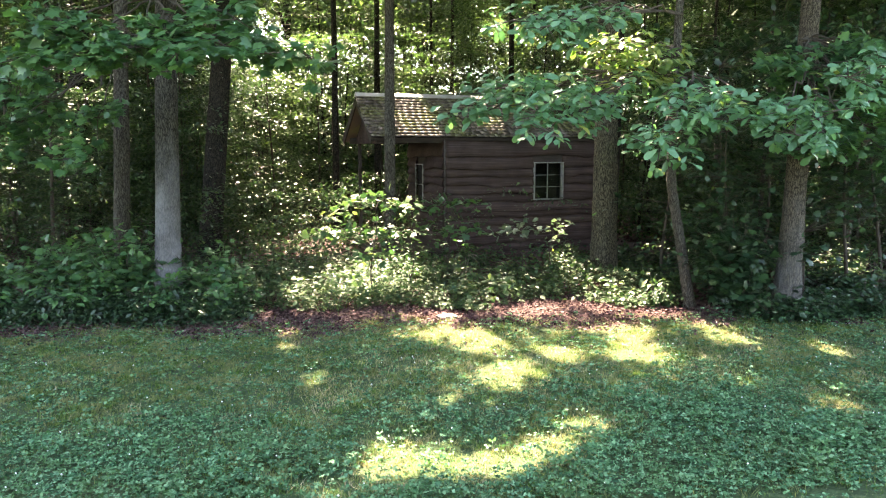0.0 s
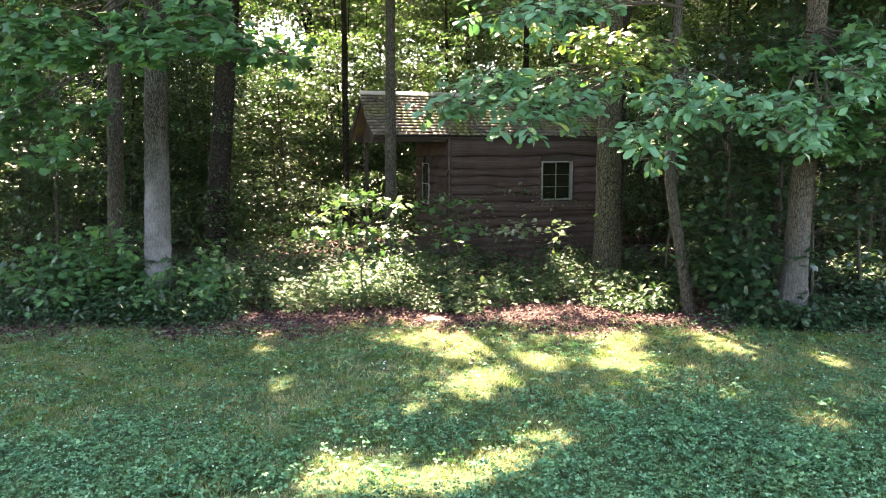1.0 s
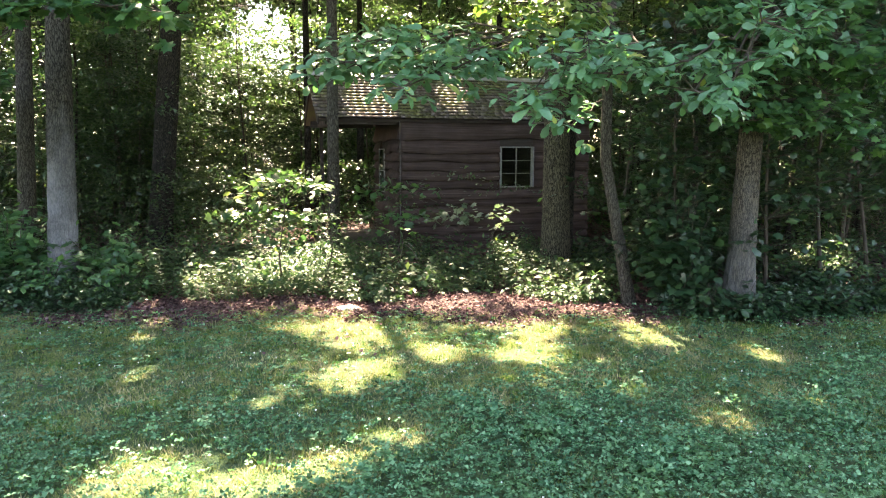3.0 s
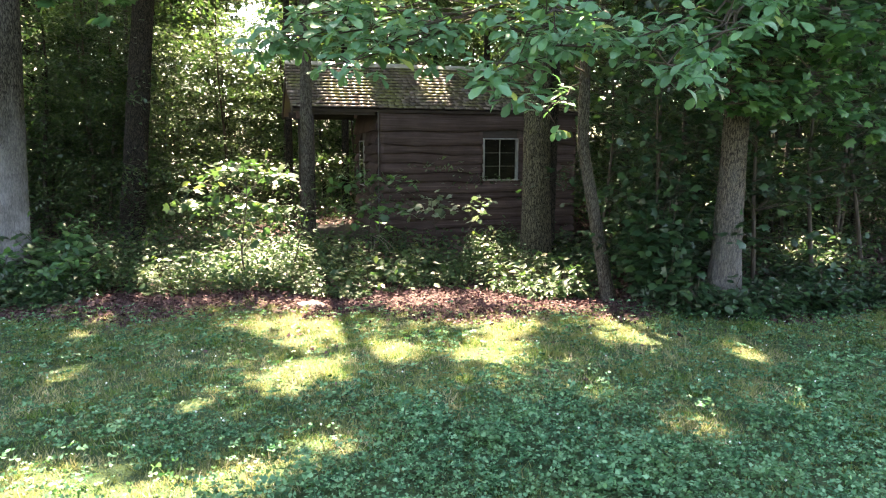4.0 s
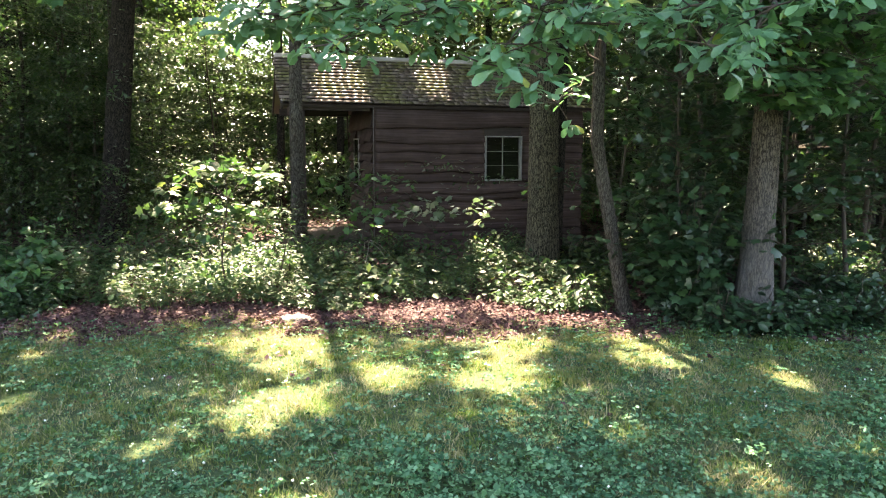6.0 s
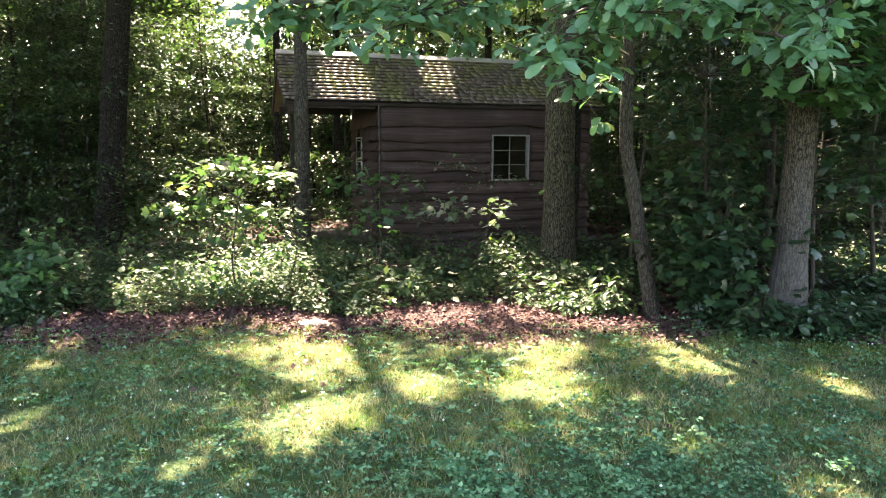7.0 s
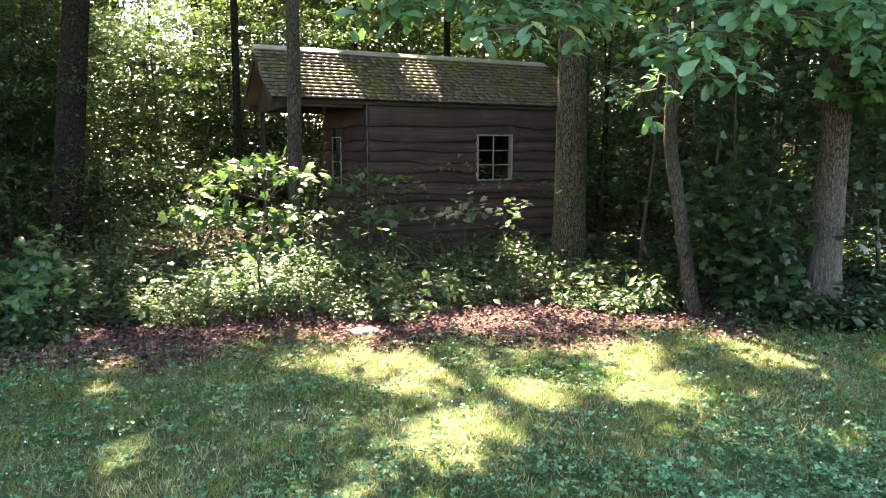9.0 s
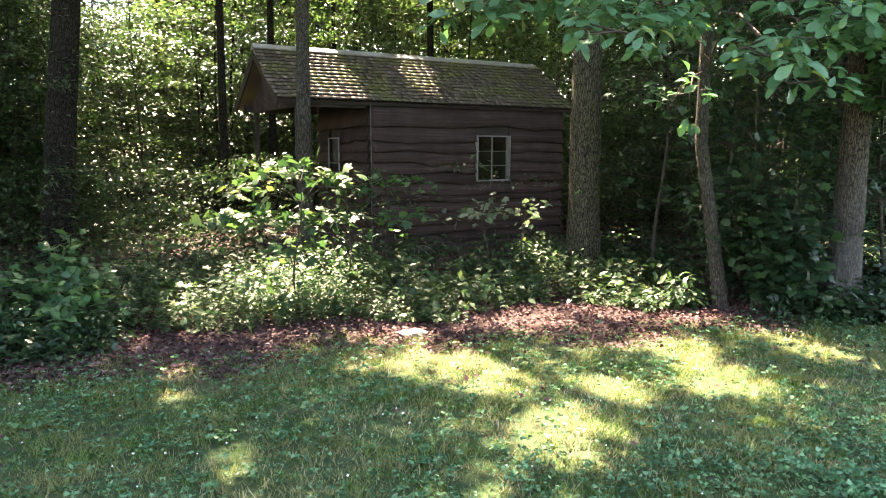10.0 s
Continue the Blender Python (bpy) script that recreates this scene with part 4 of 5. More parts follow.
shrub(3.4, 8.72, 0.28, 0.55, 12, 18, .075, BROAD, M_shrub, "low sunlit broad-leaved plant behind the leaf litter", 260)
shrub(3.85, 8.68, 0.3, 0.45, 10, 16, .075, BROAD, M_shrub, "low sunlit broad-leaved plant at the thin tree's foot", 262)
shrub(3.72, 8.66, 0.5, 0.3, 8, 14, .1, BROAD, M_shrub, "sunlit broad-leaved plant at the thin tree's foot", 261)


def sapling(x, y, height, tips, leaf_size, shape, material, label, seed, per=26, name="sapling", spread=0.17):
    """A young tree: thin stem, side shoots at the given heights, flat leaf sprays."""
    r = np.random.default_rng(seed)
    root = tagged(new(name), label, "sapling", "saplings")
    root.location = (x, y, float(ground_z(x, y)))
    wood = Pile()
    path = trunk_path(0, 0, height, (r.normal() * 0.03, r.normal() * 0.03), 0.04, seed, 12)
    add("stem", mesh_np("stem", *tube(path, np.linspace(0.006 + 0.006 * height, 0.004, 12), 6), M_twig, None, True), root)
    C = []
    for dx, dy, z in tips:
        j = np.argmin(np.abs(path[:, 2] - max(0.15, z - 0.2)))
        s = np.linspace(0, 1, 5)[:, None]
        wood.put(*tube(path[j] * (1 - s) + np.array([dx, dy, z]) * s, np.linspace(0.006, 0.003, 5), 4))
        C.append((dx, dy, z))
    v, f = sprays(np.array(C), per, spread, 0.045, leaf_size, shape, 0.3, 0.4, at=root.location if height > 2 else None)
    add("shoot_wood", wood.mesh("shoot_wood", M_twig), root)["kind"] = "stuff"
    add("foliage", mesh_np("foliage", v, f, material), root)["kind"] = "stuff"
    return root


sapling(0.12, 9.45, 1.5, [(-.3, 0, 1.36), (-.12, -.05, 1.42), (.08, .05, 1.44), (.26, -.05, 1.38), (.4, .05, 1.34), (-.5, -.05, 1.24), (-.68, -.05, 1.0), (-.5, .05, .98), (-.3, -.05, .96), (-.1, 0, .98), (.1, .05, .95), (.28, 0, .97), (-.12, -.05, .72), (.05, 0, .66)], .12, LOBED, M_shrub, "sunlit sapling with lobed leaves before the slim tree", 301, 20, spread=0.12)
sapling(0.55, 9.7, 1.2, [(0, 0, 1.14), (-.06, 0, .98), (.08, .05, .92), (-.1, -.05, .78), (.12, 0, .7), (0, .05, .5)], .07, OVAL, M_shrub, "pale sprig in the sunlit weeds", 305, 20, spread=0.09)
sapling(2.26, 10.35, 1.0, [(0, 0, .98), (.14, 0, .88), (-.2, .05, .86), (.25, -.05, .84), (-.3, 0, .82), (0, .05, .78)], .11, LOBED, M_sprig, "pale grey-green sprig before the cabin wall", 302, 9, spread=0.09)
sapling(2.82, 10.4, .95, [(-.12, 0, .86), (.04, 0, .9), (.18, .05, .8), (0, .05, .66)], .095, LOBED, M_sprig, "pale grey-green sprig before the cabin wall", 303, 8, spread=0.08)
sapling(1.4, 11.6, 1.4, [(-.45, 0, 1.1), (-.2, -.05, 1.18), (.0, .05, 1.2), (.25, -.05, 1.18), (.5, .05, 1.13), (-.4, .1, .78), (-.1, .05, .76), (.2, -.1, .74), (.48, -.05, .76), (.0, .1, .5)], .13, LOBED, M_lobed, "shaded sapling before the porch corner", 304, 14, spread=0.12)
MAPLE = "shaded maple-like sapling with layered leaves beside the stout tree"
r_b = np.random.default_rng(76)
for k, (x, y, h, n) in enumerate(((4.55, 8.75, 2.9, 46), (4.9, 9.5, 3.6, 60), (5.75, 8.75, 3.7, 64), (6.5, 8.9, 3.8, 60), (7.4, 9.4, 4.0, 60), (8.4, 9.6, 4.2, 56), (6.1, 10.4, 4.4, 60), (4.5, 10.4, 3.4, 34))):
    tips = [(r_b.normal() * 0.42, r_b.normal() * 0.32, r_b.uniform(0.16 if k < 3 else 0.3, 1.0) * h) for _ in range(n)]
    sapling(x, y, h, tips, 0.105, LOBED, M_shade_bush, MAPLE, 320 + k, 15)

r_b = np.random.default_rng(77)
made = 0
while made < 95:
    x, y = r_b.uniform(-16, 20), r_b.uniform(11.5, 34)
    if abs(x - 2.4) > 0.55 * y + 4 or (-0.6 < x < 6.4 and 10.5 < y < 17.5) or (-4.2 < x < -1.6 and y < 14.8):
        continue
    h = r_b.uniform(1.2, 5.5)
    n = int(3 + h * 2.6)
    tips = [(r_b.normal() * (0.35 + 0.14 * h), r_b.normal() * (0.35 + 0.14 * h), r_b.uniform(0.25, 1.0) * h) for _ in range(n)]
    sapling(x, y, h, tips, 0.09 if y < 18 else 0.12, CHIP, M_canopy if made % 4 else M_far, "understorey sapling in the shaded wood", 400 + made, 190, spread=0.4)
    made += 1

# sunlit young trees seen past the slender trunk
for k, (x, y, h) in enumerate(((-2.2, 17.6, 5.6), (-1.2, 19.6, 6.2), (-3.6, 18.6, 4.8), (-2.9, 20.5, 6.5), (0.6, 20.0, 6.0), (2.6, 19.5, 6.4), (4.6, 20, 6.2), (1.4, 21.5, 6.8), (3.6, 22, 7.0), (5.8, 21.5, 6.8), (5.6, 18.8, 5.4), (7.2, 19.5, 6.0))):
    tips = [(r_b.normal() * 0.7, r_b.normal() * 0.7, r_b.uniform(0.5, 1.0) * h) for _ in range(22)]
    sapling(x, y, h, tips, 0.1, CHIP, M_far, "young tree with leaves in the sun", 900 + k, 180, "young_tree", 0.42)

# dense young growth on both sides of the clearing
for k in range(52):
    x = r_b.uniform(-9.5, -3.2) if k % 2 else r_b.uniform(7.0, 13)
    y = r_b.uniform(11.2, 17)
    if -4.6 < x < -2 and y < 14.9:
        y += 3.8
    h = r_b.uniform(2.5, 6.5)
    n = int(6 + h * 3)
    tips = [(r_b.normal() * 0.75, r_b.normal() * 0.75, r_b.uniform(0.12, 1.0) * h) for _ in range(n)]
    sapling(x, y, h, tips, 0.095, CHIP, M_canopy, "leafy young tree in the shade of the wood", 800 + k, 165, "young_tree", 0.42)

# more trunks deep in the wood
made = 0
while made < 34:
    x, y = r_b.uniform(-20, 26), r_b.uniform(16, 42)
    if abs(x - 2.4) > 0.6 * y + 3 or (-2.2 < x < 6.2 and y < 19.0):
        continue
    rad = r_b.uniform(0.05, 0.2)
    tree(x, y, rad, r_b.uniform(11, 16), M_dark if made % 2 else M_bark, "tree trunk deep in the wood", (0, 0, 10 + r_b.uniform(-1, 1), 2.8, 2.8, 2.6), 60, (r_b.normal() * 0.012, 0), 600 + made, 6, 0.3, 0.3, M_far, 10, True, 0.7, 45)
    made += 1

# thin poles, young stems that never reached the light
for k in range(46):
    y = r_b.uniform(14.5, 30) if k < 28 else r_b.uniform(11.5, 17)
    x = r_b.uniform(-0.42, 0.62) * y + 1.0 if k < 28 else r_b.uniform(5.2, 9.5)
    if -0.4 < x < 6.0 and y < 17.5:
        continue
    pole = tagged(new("pole_tree"), "thin bare-stemmed young tree in the wood", "tree", "forest trees")
    pole.location = (x, y, 0)
    hh = r_b.uniform(6, 10)
    w = trunk_path(0, 0, hh, (r_b.normal() * 0.03, 0), 0.08, 950 + k, 14)
    add("trunk", mesh_np("trunk", *tube(w, np.linspace(r_b.uniform(0.025, 0.055), 0.01, 14), 7, 0.02, k), M_dark, None, True), pole)
    tips = np.stack([r_b.normal(size=9) * 0.8, r_b.normal(size=9) * 0.8, r_b.uniform(0.55, 1.0, 9) * hh], -1)
    v, f = sprays(tips, 60, 0.35, 0.1, 0.14, CHIP, at=pole.location)
    add("crown", mesh_np("crown", v, f, M_canopy), pole)

# far woods: foliage of many trees, too far to part
def woods(name, n, x_of, y0, y1, z0, z1, spread, size, per, label, power=1.0, flat=0.35):
    y = r_b.uniform(y0, y1, n)
    x = x_of(y, r_b.uniform(0, 1, n))
    c = np.stack([x, y, z0 + r_b.uniform(0, 1, n) ** power * (z1 - z0)], -1)
    v, f = sprays(c, per, spread, spread * flat, size, CHIP, gaps=True)
    return thing(name, mesh_np(name, v, f, M_far), label, "woods", kind="stuff")


woods("far_woods", 2900, lambda y, s: (s * 2 - 1) * (0.8 * y + 4) + 3, 23, 44, 0.2, 13, 1.0, 0.22, 130, "green foliage of the far woods", 1.1, 0.12)
# this layer is mostly unseen and added to hold light off the wood
woods("shade_canopy", 4600, lambda y, s: (s * 2 - 1) * 34 + 2, 17, 56, 9, 15, 1.0, 0.5, 26, "leaf layer added mostly above the view to darken the wood")
woods("distant_woods", 1500, lambda y, s: (s * 2 - 1) * (0.75 * y + 4) + 3, 46, 62, 0.2, 19, 1.5, 0.7, 34, "pale green foliage of the most distant woods")
# added out of view behind the camera, blocks low sky from the panes
woods("unseen_tree_line", 900, lambda y, s: (s * 2 - 1) * 60, -46, -38, 0.3, 13, 1.4, 0.8, 36, "unseen tree line added behind the camera to dim window reflections")

# weeds and seedlings on the forest floor and in the litter strip
P = np.stack([rng.uniform(-13, 17, 6500), 9.0 + rng.uniform(0, 1, 6500) ** 1.4 * 19], -1)
P = P[~((P[:, 0] > 0.0) & (P[:, 0] < 5.2) & (P[:, 1] > 12.9) & (P[:, 1] < 16.2))]
P = P[~((P[:, 0] > 1.3) & (P[:, 0] < 4.4) & (P[:, 1] < 9.1 - 0.2 * np.abs(P[:, 0] - 2.5)))]
c = np.stack([P[:, 0], P[:, 1], ground_z(P[:, 0], P[:, 1]) + rng.uniform(0.05, 0.32, len(P))], -1)
v, f = sprays(c, 9, 0.09, 0.05, 0.085, SIMPLE, 0.2, 0.45)
thing("undergrowth", mesh_np("undergrowth", v, f, M_shrub), "low green weeds and seedlings on the forest floor", "undergrowth", kind="stuff")
P = np.stack([rng.uniform(-10, 14, 1500), rng.uniform(11.3, 22, 1500)], -1)
P = P[~((P[:, 0] > -0.4) & (P[:, 0] < 6.0) & (P[:, 1] > 11.9) & (P[:, 1] < 17.2))]
c = np.stack([P[:, 0], P[:, 1], rng.uniform(0.15, 1.5, len(P))], -1)
v, f = sprays(c, 48, 0.26, 0.04, 0.08, CHIP, 0.3, 0.4)
thing("thicket", mesh_np("thicket", v, f, M_canopy), "dim layered seedlings under the trees", "undergrowth", kind="stuff")
herbs = []
for count, size, per, tall, shape in ((1100, 0.03, 70, 0.3, CHIP), (900, 0.05, 40, 0.42, CHIP), (200, 0.075, 16, 0.5, OVAL), (120, 0.09, 12, 0.6, LOBED)):
    wx, wy = rng.uniform(-1.9, 4.3, count), rng.uniform(8.45, 11.6, count)
    lump = 0.5 + 0.5 * np.sin(wx * 3.1 + 1) * np.sin(wy * 2.7) + 0.4 * np.sin(wx * 6.3 - wy * 4.1)
    k = (rng.uniform(size=count) < (lump + 0.35) * np.where((wx > 1.5) & (wx < 2.7), 0.6, 1.0)) & (wy > 8.85 + 0.15 * np.sin(wx * 3) + np.where((wx > 1.6) & (wx < 2.8), 0.2, 0) - np.where(wx > 3.0, 0.1, 0)) & ~((wx > 1.2) & (wy > 10.9))
    wx, wy = wx[k], wy[k]
    h = tall * rng.uniform(0.3, 1.0, len(wx)) * np.clip((wy - 8.4) / 0.9, 0.3, 1) * np.where(wx > 1.2, 0.6, 1.0)
    bx, by, bh = np.repeat(wx, per), np.repeat(wy, per), np.repeat(h, per)
    u, a = rng.uniform(0, 1, len(bx)) ** 0.6, rng.uniform(0, 6.28, len(bx))
    out = (0.03 + 0.3 * bh * np.sin(np.clip(u, 0.1, 1) * 2.6)) * rng.uniform(0.3, 1.2, len(bx))
    p = np.stack([bx + np.cos(a) * out, by + np.sin(a) * out, ground_z(bx, by) + 0.02 + bh * u], -1)
    ax = np.stack([np.cos(a), np.sin(a), rng.normal(size=len(a)) * 0.3 - 0.1], -1)
    nm = rng.normal(size=p.shape) * 0.35 + np.array([0, -0.1, 1.0])
    herbs.append(leaves(p, ax, nm, size * rng.uniform(0.6, 1.25, len(p)), shape))
pile = Pile()
for v, f in herbs:
    pile.put(v, f)
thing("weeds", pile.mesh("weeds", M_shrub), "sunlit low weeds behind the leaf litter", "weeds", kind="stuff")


def lawn_edge(x):
    """How far the wavering edge of the lawn runs into the litter."""
    return 0.32 * np.sin(x * 1.9 + 0.5) + 0.2 * np.sin(x * 4.3) - 0.5 * np.exp(-((x - 3.8) / 0.75) ** 2)


def patchy(x, y, s, seed):
    a = np.sin(x * 1.1 * s + seed) * np.cos(y * 1.3 * s - seed) + 0.6 * np.sin(2.7 * s * x - 1.9 * s * y + 2 * seed) + 0.5 * np.cos(4.1 * s * y + 3.3 * s * x + seed)
    return a


# ivy-like ground cover in the shade at the lawn's edge
ix, iy = rng.uniform(4.4, 8.6, 2500), rng.uniform(7.55, 8.8, 2500)
k = (iy > 7.75 + 0.18 * np.sin(ix * 2.1)) & (patchy(ix, iy, 2.2, 1.5) > -0.5)
ix, iy = ix[k], iy[k]
c = np.stack([ix, iy, ground_z(ix, iy) + rng.uniform(0.03, 0.2, len(ix)) * np.clip((iy - 7.5) / 0.5, 0.3, 1)], -1)
v, f = sprays(c, 8, 0.07, 0.03, 0.065, OVAL, 0.2, 0.4)
thing("ground_ivy", mesh_np("ground_ivy", v, f, M_shade_bush), "dark ivy-like ground cover at the stout tree's foot", "ground cover", kind="stuff")
ix, iy = rng.uniform(-6.0, -1.4, 1900), rng.uniform(8.3, 9.2, 1900)
c = np.stack([ix, iy, ground_z(ix, iy) + rng.uniform(0.03, 0.24, len(ix)) * np.clip((iy - 8.2) / 0.5, 0.2, 1)], -1)
v, f = sprays(c, 8, 0.07, 0.03, 0.07, OVAL, 0.2, 0.4)
thing("ground_ivy", mesh_np("ground_ivy", v, f, M_shade_bush), "leafy ground cover below the pale trunk", "ground cover", kind="stuff")


# ---- leaf litter ----
def litter(n, x0, x1, y0, y1, size, edge):
    x, y = rng.uniform(x0, x1, n), rng.uniform(y0, y1, n)
    if edge:
        lim = 7.9 + lawn_edge(x) + rng.normal(size=n) * 0.12
        k = y > lim
        x, y = x[k], y[k]
    p = np.stack([x, y, ground_z(x, y) + rng.uniform(0.003, 0.045, len(x))], -1)
    a = rng.normal(size=p.shape) * np.array([1, 1, 0.3])
    nm = rng.normal(size=p.shape) * 0.5 + np.array([0, 0, 1.0])
    return leaves(p, a, nm, size * rng.uniform(0.5, 1.2, len(p)))


v, f = litter(76000, -7, 9, 7.4, 10.6, 0.045, True)
thing("leaf_litter", mesh_np("leaf_litter", v, f, M_litter), "strip of fallen reddish-brown leaves along the lawn", "leaf litter", kind="stuff")
v, f = litter(30000, -12, 16, 10.4, 24, 0.1, False)
thing("forest_litter", mesh_np("forest_litter", v, f, M_litter), "fallen brown leaves on the forest floor", "leaf litter", kind="stuff")


# ---- lawn: grass blades, clover and its flowers ----
def lawn_points(n, far_bias=0.0):
    y = 3.7 + 4.9 * rng.uniform(0, 1, n) - rng.exponential(0.35, n) * (rng.uniform(size=n) < 0.2)
    x = rng.uniform(-5.2, 7.8, n)
    return x, y


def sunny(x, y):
    """True inside the lawn's sun pools, where green thins and pale blades heighten the light."""
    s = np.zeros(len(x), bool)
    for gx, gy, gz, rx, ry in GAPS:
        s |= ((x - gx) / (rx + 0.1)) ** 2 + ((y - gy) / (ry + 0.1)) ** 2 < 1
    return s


def worn(x, y):
    """Small spots where the turf is worn down to the soil."""
    s = np.zeros(len(x), bool)
    for wx, wy, rx, ry in ((0.95, 6.95, .2, .1), (3.3, 6.2, .35, .16), (4.0, 6.6, .25, .14), (1.9, 7.5, .2, .25), (2.2, 6.3, .22, .1), (0.3, 6.4, .2, .1), (4.1, 7.1, .2, .12), (-0.4, 7.7, .3, .12), (1.2, 5.2, .2, .08)):
        s |= ((x - wx) / rx) ** 2 + ((y - wy) / ry) ** 2 < 1 + rng.normal(size=len(x)) * 0.4
    return s


tx, ty = lawn_points(50000)
tuft_h = rng.uniform(0.016, 0.05, len(tx)) * np.clip(0.85 + 0.5 * patchy(tx, ty, 5.5, 2.0), 0.35, 1.9) * np.where(rng.uniform(size=len(tx)) < 0.012, 1.8, 1.0)
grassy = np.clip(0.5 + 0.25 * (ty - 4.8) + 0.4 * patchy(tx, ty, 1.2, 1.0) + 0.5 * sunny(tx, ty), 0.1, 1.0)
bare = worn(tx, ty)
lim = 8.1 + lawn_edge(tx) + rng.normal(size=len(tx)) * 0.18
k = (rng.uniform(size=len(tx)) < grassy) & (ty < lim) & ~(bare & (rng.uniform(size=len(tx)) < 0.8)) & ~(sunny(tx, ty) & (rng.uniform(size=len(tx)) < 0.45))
tx, ty, tuft_h = tx[k], ty[k], tuft_h[k]


def blades(tx, ty, tuft_h, per):
    """Single blades of grass, some to each tuft, leaning outwards."""
    spread = np.repeat(rng.uniform(0.015, 0.045, len(tx)), per)
    n = len(spread)
    x, y = np.repeat(tx, per) + rng.normal(size=n) * spread, np.repeat(ty, per) + rng.normal(size=n) * spread
    h, a = np.repeat(tuft_h, per) * rng.uniform(0.55, 1.25, n), rng.uniform(0, 6.28, n)
    base = np.stack([x, y, ground_z(x, y) - 0.004], -1)
    side = np.stack([np.cos(a), np.sin(a), np.zeros(n)], -1) * rng.uniform(0.0018, 0.0034, n)[:, None]
    bend = np.stack([-np.sin(a), np.cos(a), np.zeros(n)], -1) * (h * rng.uniform(0.3, 1.6, n))[:, None]
    v = np.stack([base - side, base + side, base + bend + up * h[:, None]], 1)
    return v.reshape(-1, 3), np.arange(n * 3).reshape(-1, 3)


up = np.array([0, 0, 1.0])
thing("grass", mesh_np("grass", *blades(tx, ty, tuft_h, 12), M_grass), "short mown grass in sun and shade", "grass", kind="stuff")
# pale blades fill the sun pools and brighten them by colour
x, y = lawn_points(26000)
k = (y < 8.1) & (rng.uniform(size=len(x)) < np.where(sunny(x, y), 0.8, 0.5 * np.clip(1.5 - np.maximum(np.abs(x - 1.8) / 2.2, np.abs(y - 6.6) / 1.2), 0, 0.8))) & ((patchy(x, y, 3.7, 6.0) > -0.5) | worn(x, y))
thing("dry_sunlit_grass", mesh_np("dry_sunlit_grass", *blades(x[k], y[k], rng.uniform(0.02, 0.055, k.sum()), 9), M_dry_sunlit), "dry yellow grass, its pale colour heightening the sun pools on the lawn", "grass", kind="stuff")

x, y = lawn_points(118000)
k = (rng.uniform(size=len(x)) < np.clip(1.05 - 0.6 * (y - 4.4) - 0.25 * patchy(x, y, 1.2, 1.0) + 0.06 * (x - 2), 0.16, 1)) & (y < 8.0) & ~(worn(x, y) & (rng.uniform(size=len(x)) < 0.75))
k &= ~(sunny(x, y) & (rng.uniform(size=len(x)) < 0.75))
x, y = x[k], y[k]
n = len(x)
c = np.stack([x, y, ground_z(x, y) + rng.uniform(0.012, 0.1, n) * (1 + 0.6 * (patchy(x, y, 3.0, 7.0) > 0.6))], -1)
a0 = rng.uniform(0, 6.28, n)
P3, A3, N3, S3 = [], [], [], []
tip_n = rng.normal(size=(n, 3)) * 0.7 + up
size = rng.uniform(0.011, 0.026, n) * (1 + 0.25 * (patchy(x, y, 3.0, 7.0) > 0.6))
for k in range(3):
    a = a0 + k * 2.094
    P3.append(c), A3.append(np.stack([np.cos(a), np.sin(a), rng.normal(size=n) * 0.2], -1)), N3.append(tip_n), S3.append(size)
CLOVER = (np.array([[0, 0, 0], [0.75, 0.48, 0.06], [1.0, 0, 0.0], [0.75, -0.48, 0.06]]), np.array([[0, 2, 1], [0, 3, 2]]))
v, f = leaves(np.concatenate(P3), np.concatenate(A3), np.concatenate(N3), np.concatenate(S3), CLOVER)
thing("clover", mesh_np("clover", v, f, M_clover), "green clover mat over the lawn", "clover", kind="stuff")

# broad-leaved weeds in loose patches, and strays of dry leaf on the lawn
x, y = lawn_points(9000)
k = ~sunny(x, y) & (patchy(x, y, 1.7, 3.0) + 0.5 * patchy(x, y, 4.0, 5.0) > 0.35) & (y < 7.9 + 0.3 * np.sin(x * 1.9 + 0.5))
x, y = x[k], y[k]
n, LF = len(x), 6
a = (rng.uniform(0, 6.28, n)[:, None] + np.arange(LF)[None] * 1.05 + rng.normal(size=(n, LF)) * 0.3).ravel()
c = np.repeat(np.stack([x, y, ground_z(x, y) + rng.uniform(0.01, 0.045, n)], -1), LF, axis=0)
ax = np.stack([np.cos(a), np.sin(a), rng.uniform(0.0, 0.7, len(a))], -1)
v, f = leaves(c, ax, rng.normal(size=c.shape) * 0.35 + up, np.repeat(rng.uniform(0.018, 0.036, n), LF) * rng.uniform(0.7, 1.2, len(a)), OVAL)
thing("lawn_weeds", mesh_np("lawn_weeds", v, f, M_clover), "low broad-leaved weeds in the lawn", "weeds", kind="stuff")
x, y = lawn_points(2600)
k = rng.uniform(size=len(x)) < np.clip((y - 5.0) / 3.0, 0.03, 1) ** 1.6
c = np.stack([x[k], y[k], ground_z(x[k], y[k]) + rng.uniform(0.008, 0.03, k.sum())], -1)
v, f = leaves(c, rng.normal(size=c.shape) * np.array([1, 1, 0.3]), rng.normal(size=c.shape) * 0.5 + up, rng.uniform(0.025, 0.06, len(c)))
thing("stray_leaves", mesh_np("stray_leaves", v, f, M_litter), "scattered dry brown leaves on the grass", "dead leaves", kind="stuff")

# tall dry grass stalks and bare twigs by the bushes
tall = Pile()
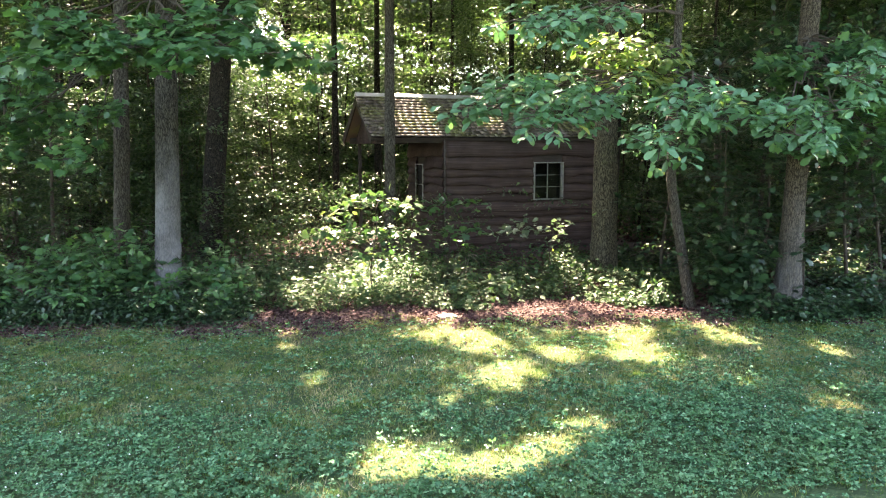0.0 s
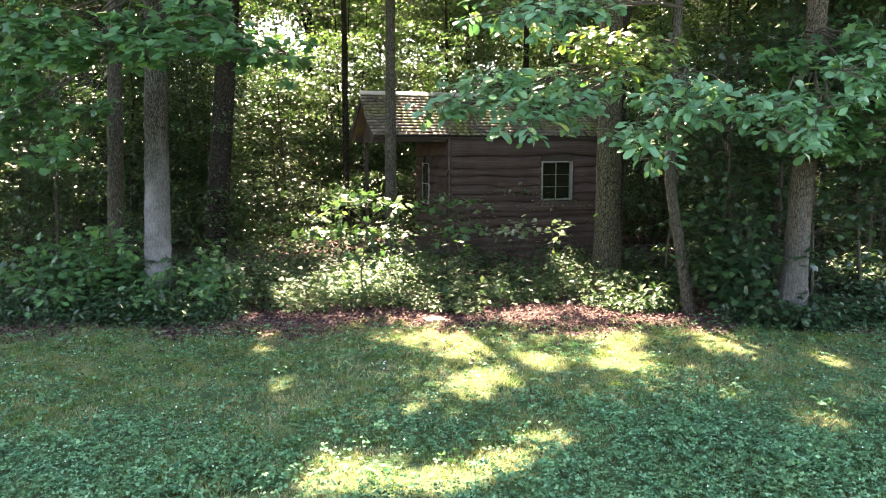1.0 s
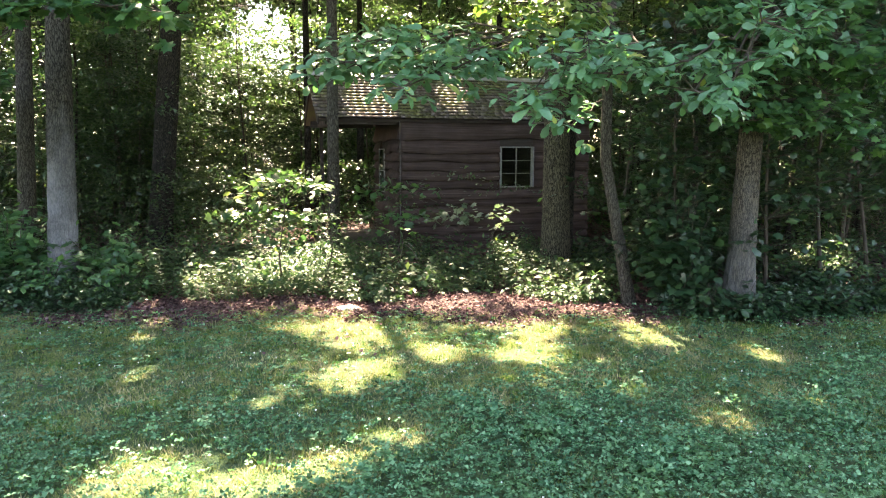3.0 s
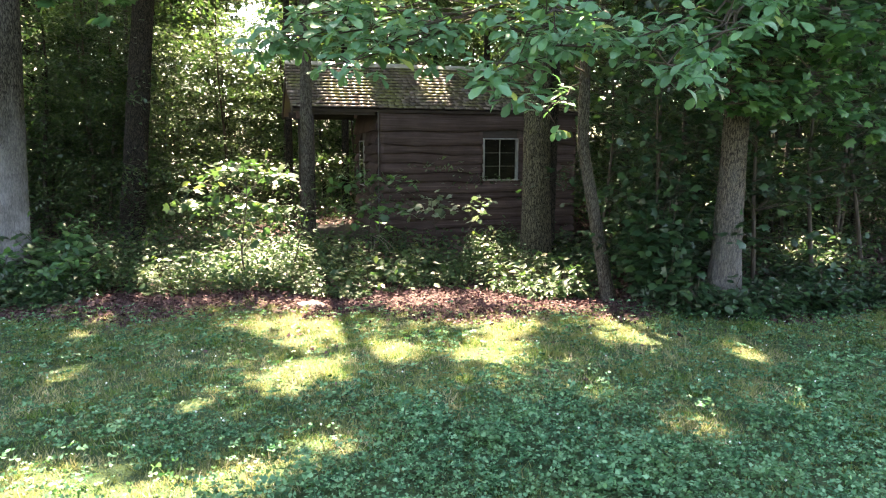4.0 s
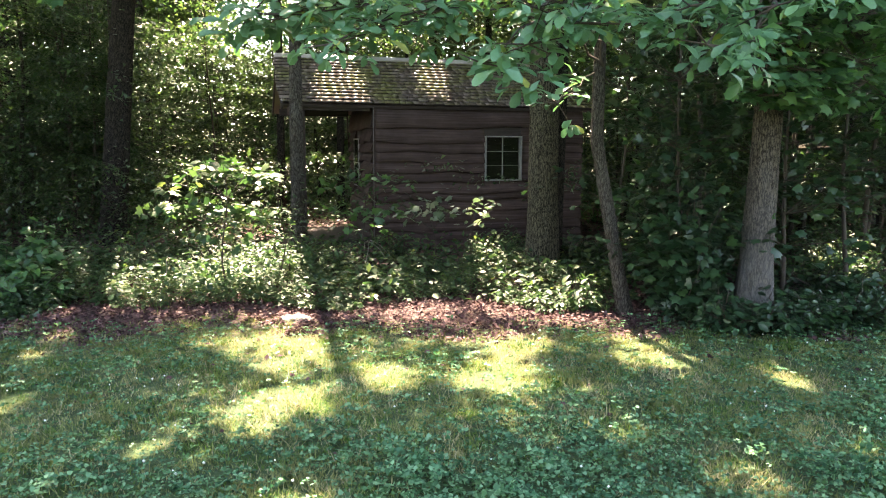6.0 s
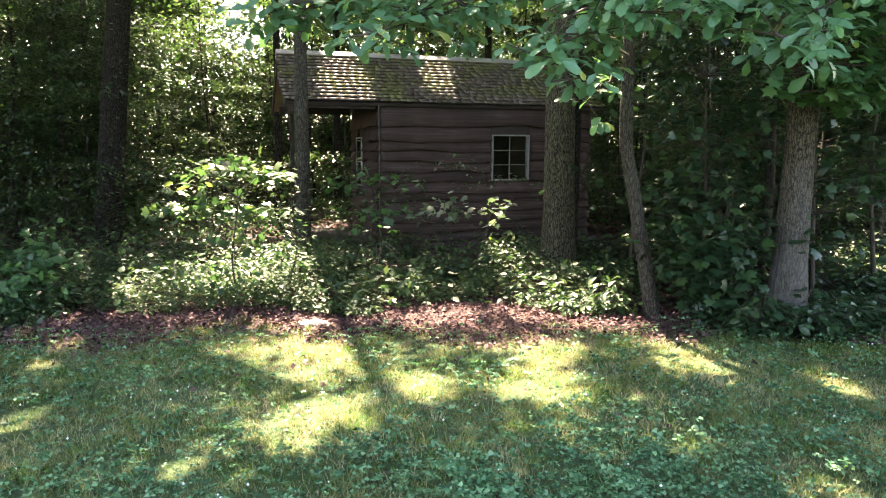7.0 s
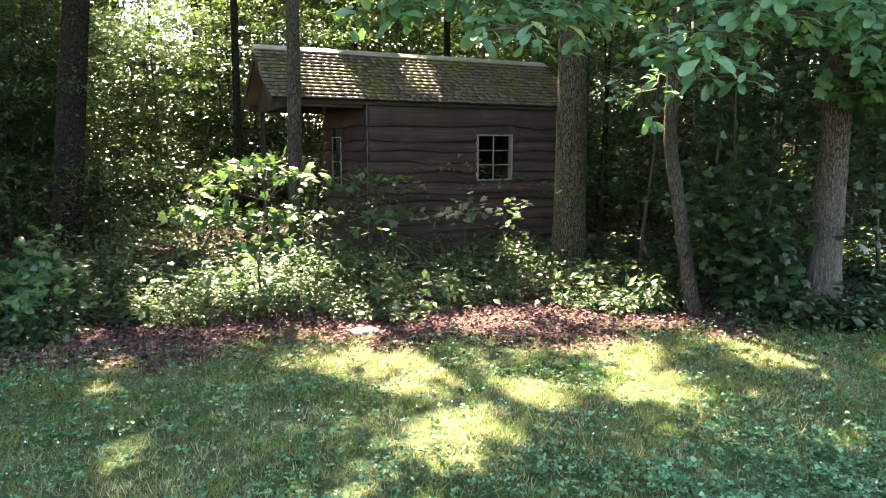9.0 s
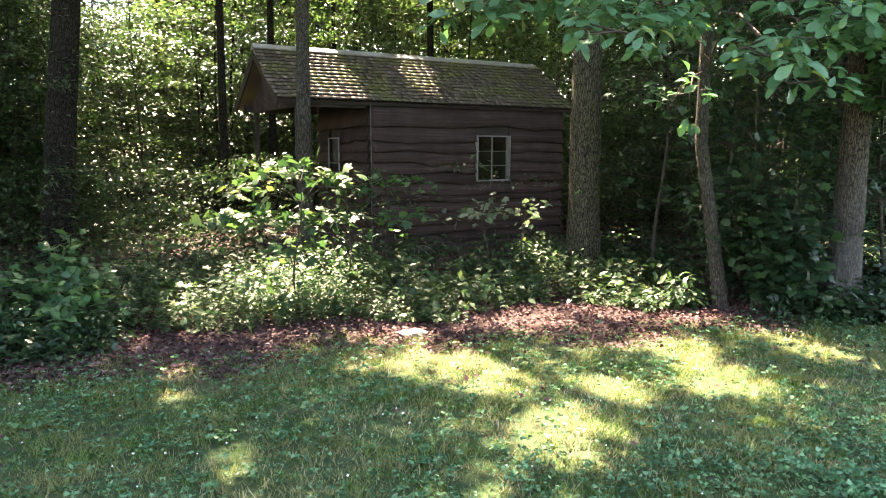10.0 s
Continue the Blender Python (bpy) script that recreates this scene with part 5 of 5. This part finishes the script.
for _ in range(120):
    px, py = rng.choice([(3.1, 9.7), (3.5, 9.1), (1.3, 9.6), (-0.4, 8.9)]) + rng.normal(size=2) * 0.16
    d = rng.normal(size=2) * 0.13
    s = np.linspace(0, 1, 5)[:, None]
    hh = rng.uniform(0.15, 0.38)
    way = np.array([px, py, float(ground_z(px, py)) - 0.01]) + np.concatenate([d[None] * s ** 2, hh * s * (1 - 0.25 * s)], 1)
    tall.put(*tube(way, np.linspace(0.0028, 0.0008, 5), 3))
thing("tall_grass", tall.mesh("tall_grass", M_grass), "tall thin grass stalks among the bushes", "grass", kind="stuff")
for k, (px, py, hh, dx) in enumerate(((1.35, 10.4, 0.55, 0.4), (1.75, 10.5, 0.5, -0.3), (2.9, 9.5, 0.35, 0.35), (-0.6, 9.3, 0.45, 0.3))):
    s = np.linspace(0, 1, 9)[:, None]
    way = np.concatenate([px + dx * s + 0.05 * np.sin(s * 7), py + 0.06 * np.sin(s * 5 + k), float(ground_z(px, py)) - 0.02 + hh * np.sin(s * 2.4)], 1)
    thing("dead_twig", mesh_np("dead_twig", *tube(way, np.linspace(0.005, 0.002, 9), 6, 0.05, k), M_deadwood, None, True), "bare grey twig arching from the weeds", "twig", "dead twigs")

x, y = rng.uniform(-11, 13, 15000), rng.uniform(-8, 3.6, 15000)
n, a = len(x), rng.uniform(0, 6.28, 15000)
base = np.stack([x, y, ground_z(x, y) - 0.004], -1)
side = np.stack([np.cos(a), np.sin(a), np.zeros(n)], -1) * rng.uniform(0.01, 0.03, n)[:, None]
tip = np.stack([-np.sin(a) * 0.07, np.cos(a) * 0.07, rng.uniform(0.015, 0.05, n)], -1)
v = np.stack([base - side, base + side, base + tip], 1)
thing("open_lawn", mesh_np("open_lawn", v.reshape(-1, 3), np.arange(n * 3).reshape(-1, 3), M_grass), "thin grass of the open lawn", "grass", kind="stuff")

x, y = lawn_points(330)
k = y < 7.4
heads = Pile()
OCT = np.array([[1, 0, 0], [0, 1, 0], [-1, 0, 0], [0, -1, 0], [0, 0, 1], [0, 0, -1]], float)
OCT_F = np.array([[0, 1, 4], [1, 2, 4], [2, 3, 4], [3, 0, 4], [1, 0, 5], [2, 1, 5], [3, 2, 5], [0, 3, 5]])
for px, py in zip(x[k], y[k]):
    z = float(ground_z(px, py))
    hh = rng.uniform(0.06, 0.12)
    heads.put(OCT * rng.uniform(0.004, 0.009) + np.array([px, py, z + hh]), OCT_F)
thing("clover_flowers", heads.mesh("clover_flowers", M_flower), "scattered white clover flower heads", "flowers", kind="stuff")

# pale flat stone half sunk in the litter
bm = bmesh.new()
bmesh.ops.create_icosphere(bm, subdivisions=4, radius=1.0)
for vert in bm.verts:
    c = vert.co
    bump_ = 1 + 0.12 * math.sin(c.x * 3 + 1) * math.cos(c.y * 4) + 0.06 * math.sin(c.x * 9 + c.z * 7)
    c.x, c.y, c.z = c.x * 0.16 * bump_, c.y * 0.1 * bump_, math.copysign(abs(c.z) ** 0.6, c.z) * 0.055 * bump_
stone_mesh = bpy.data.meshes.new("flat_stone")
bm.to_mesh(stone_mesh)
bm.free()
stone_mesh.materials.append(M_stone)
for poly in stone_mesh.polygons:
    poly.use_smooth = True
stone = tagged(new("flat_stone", stone_mesh), "pale flat stone half sunk in the leaf litter", "stone")
stone.matrix_world = pose(0.98, 8.42, float(ground_z(0.98, 8.42)) + 0.0, 0, 4, 18)
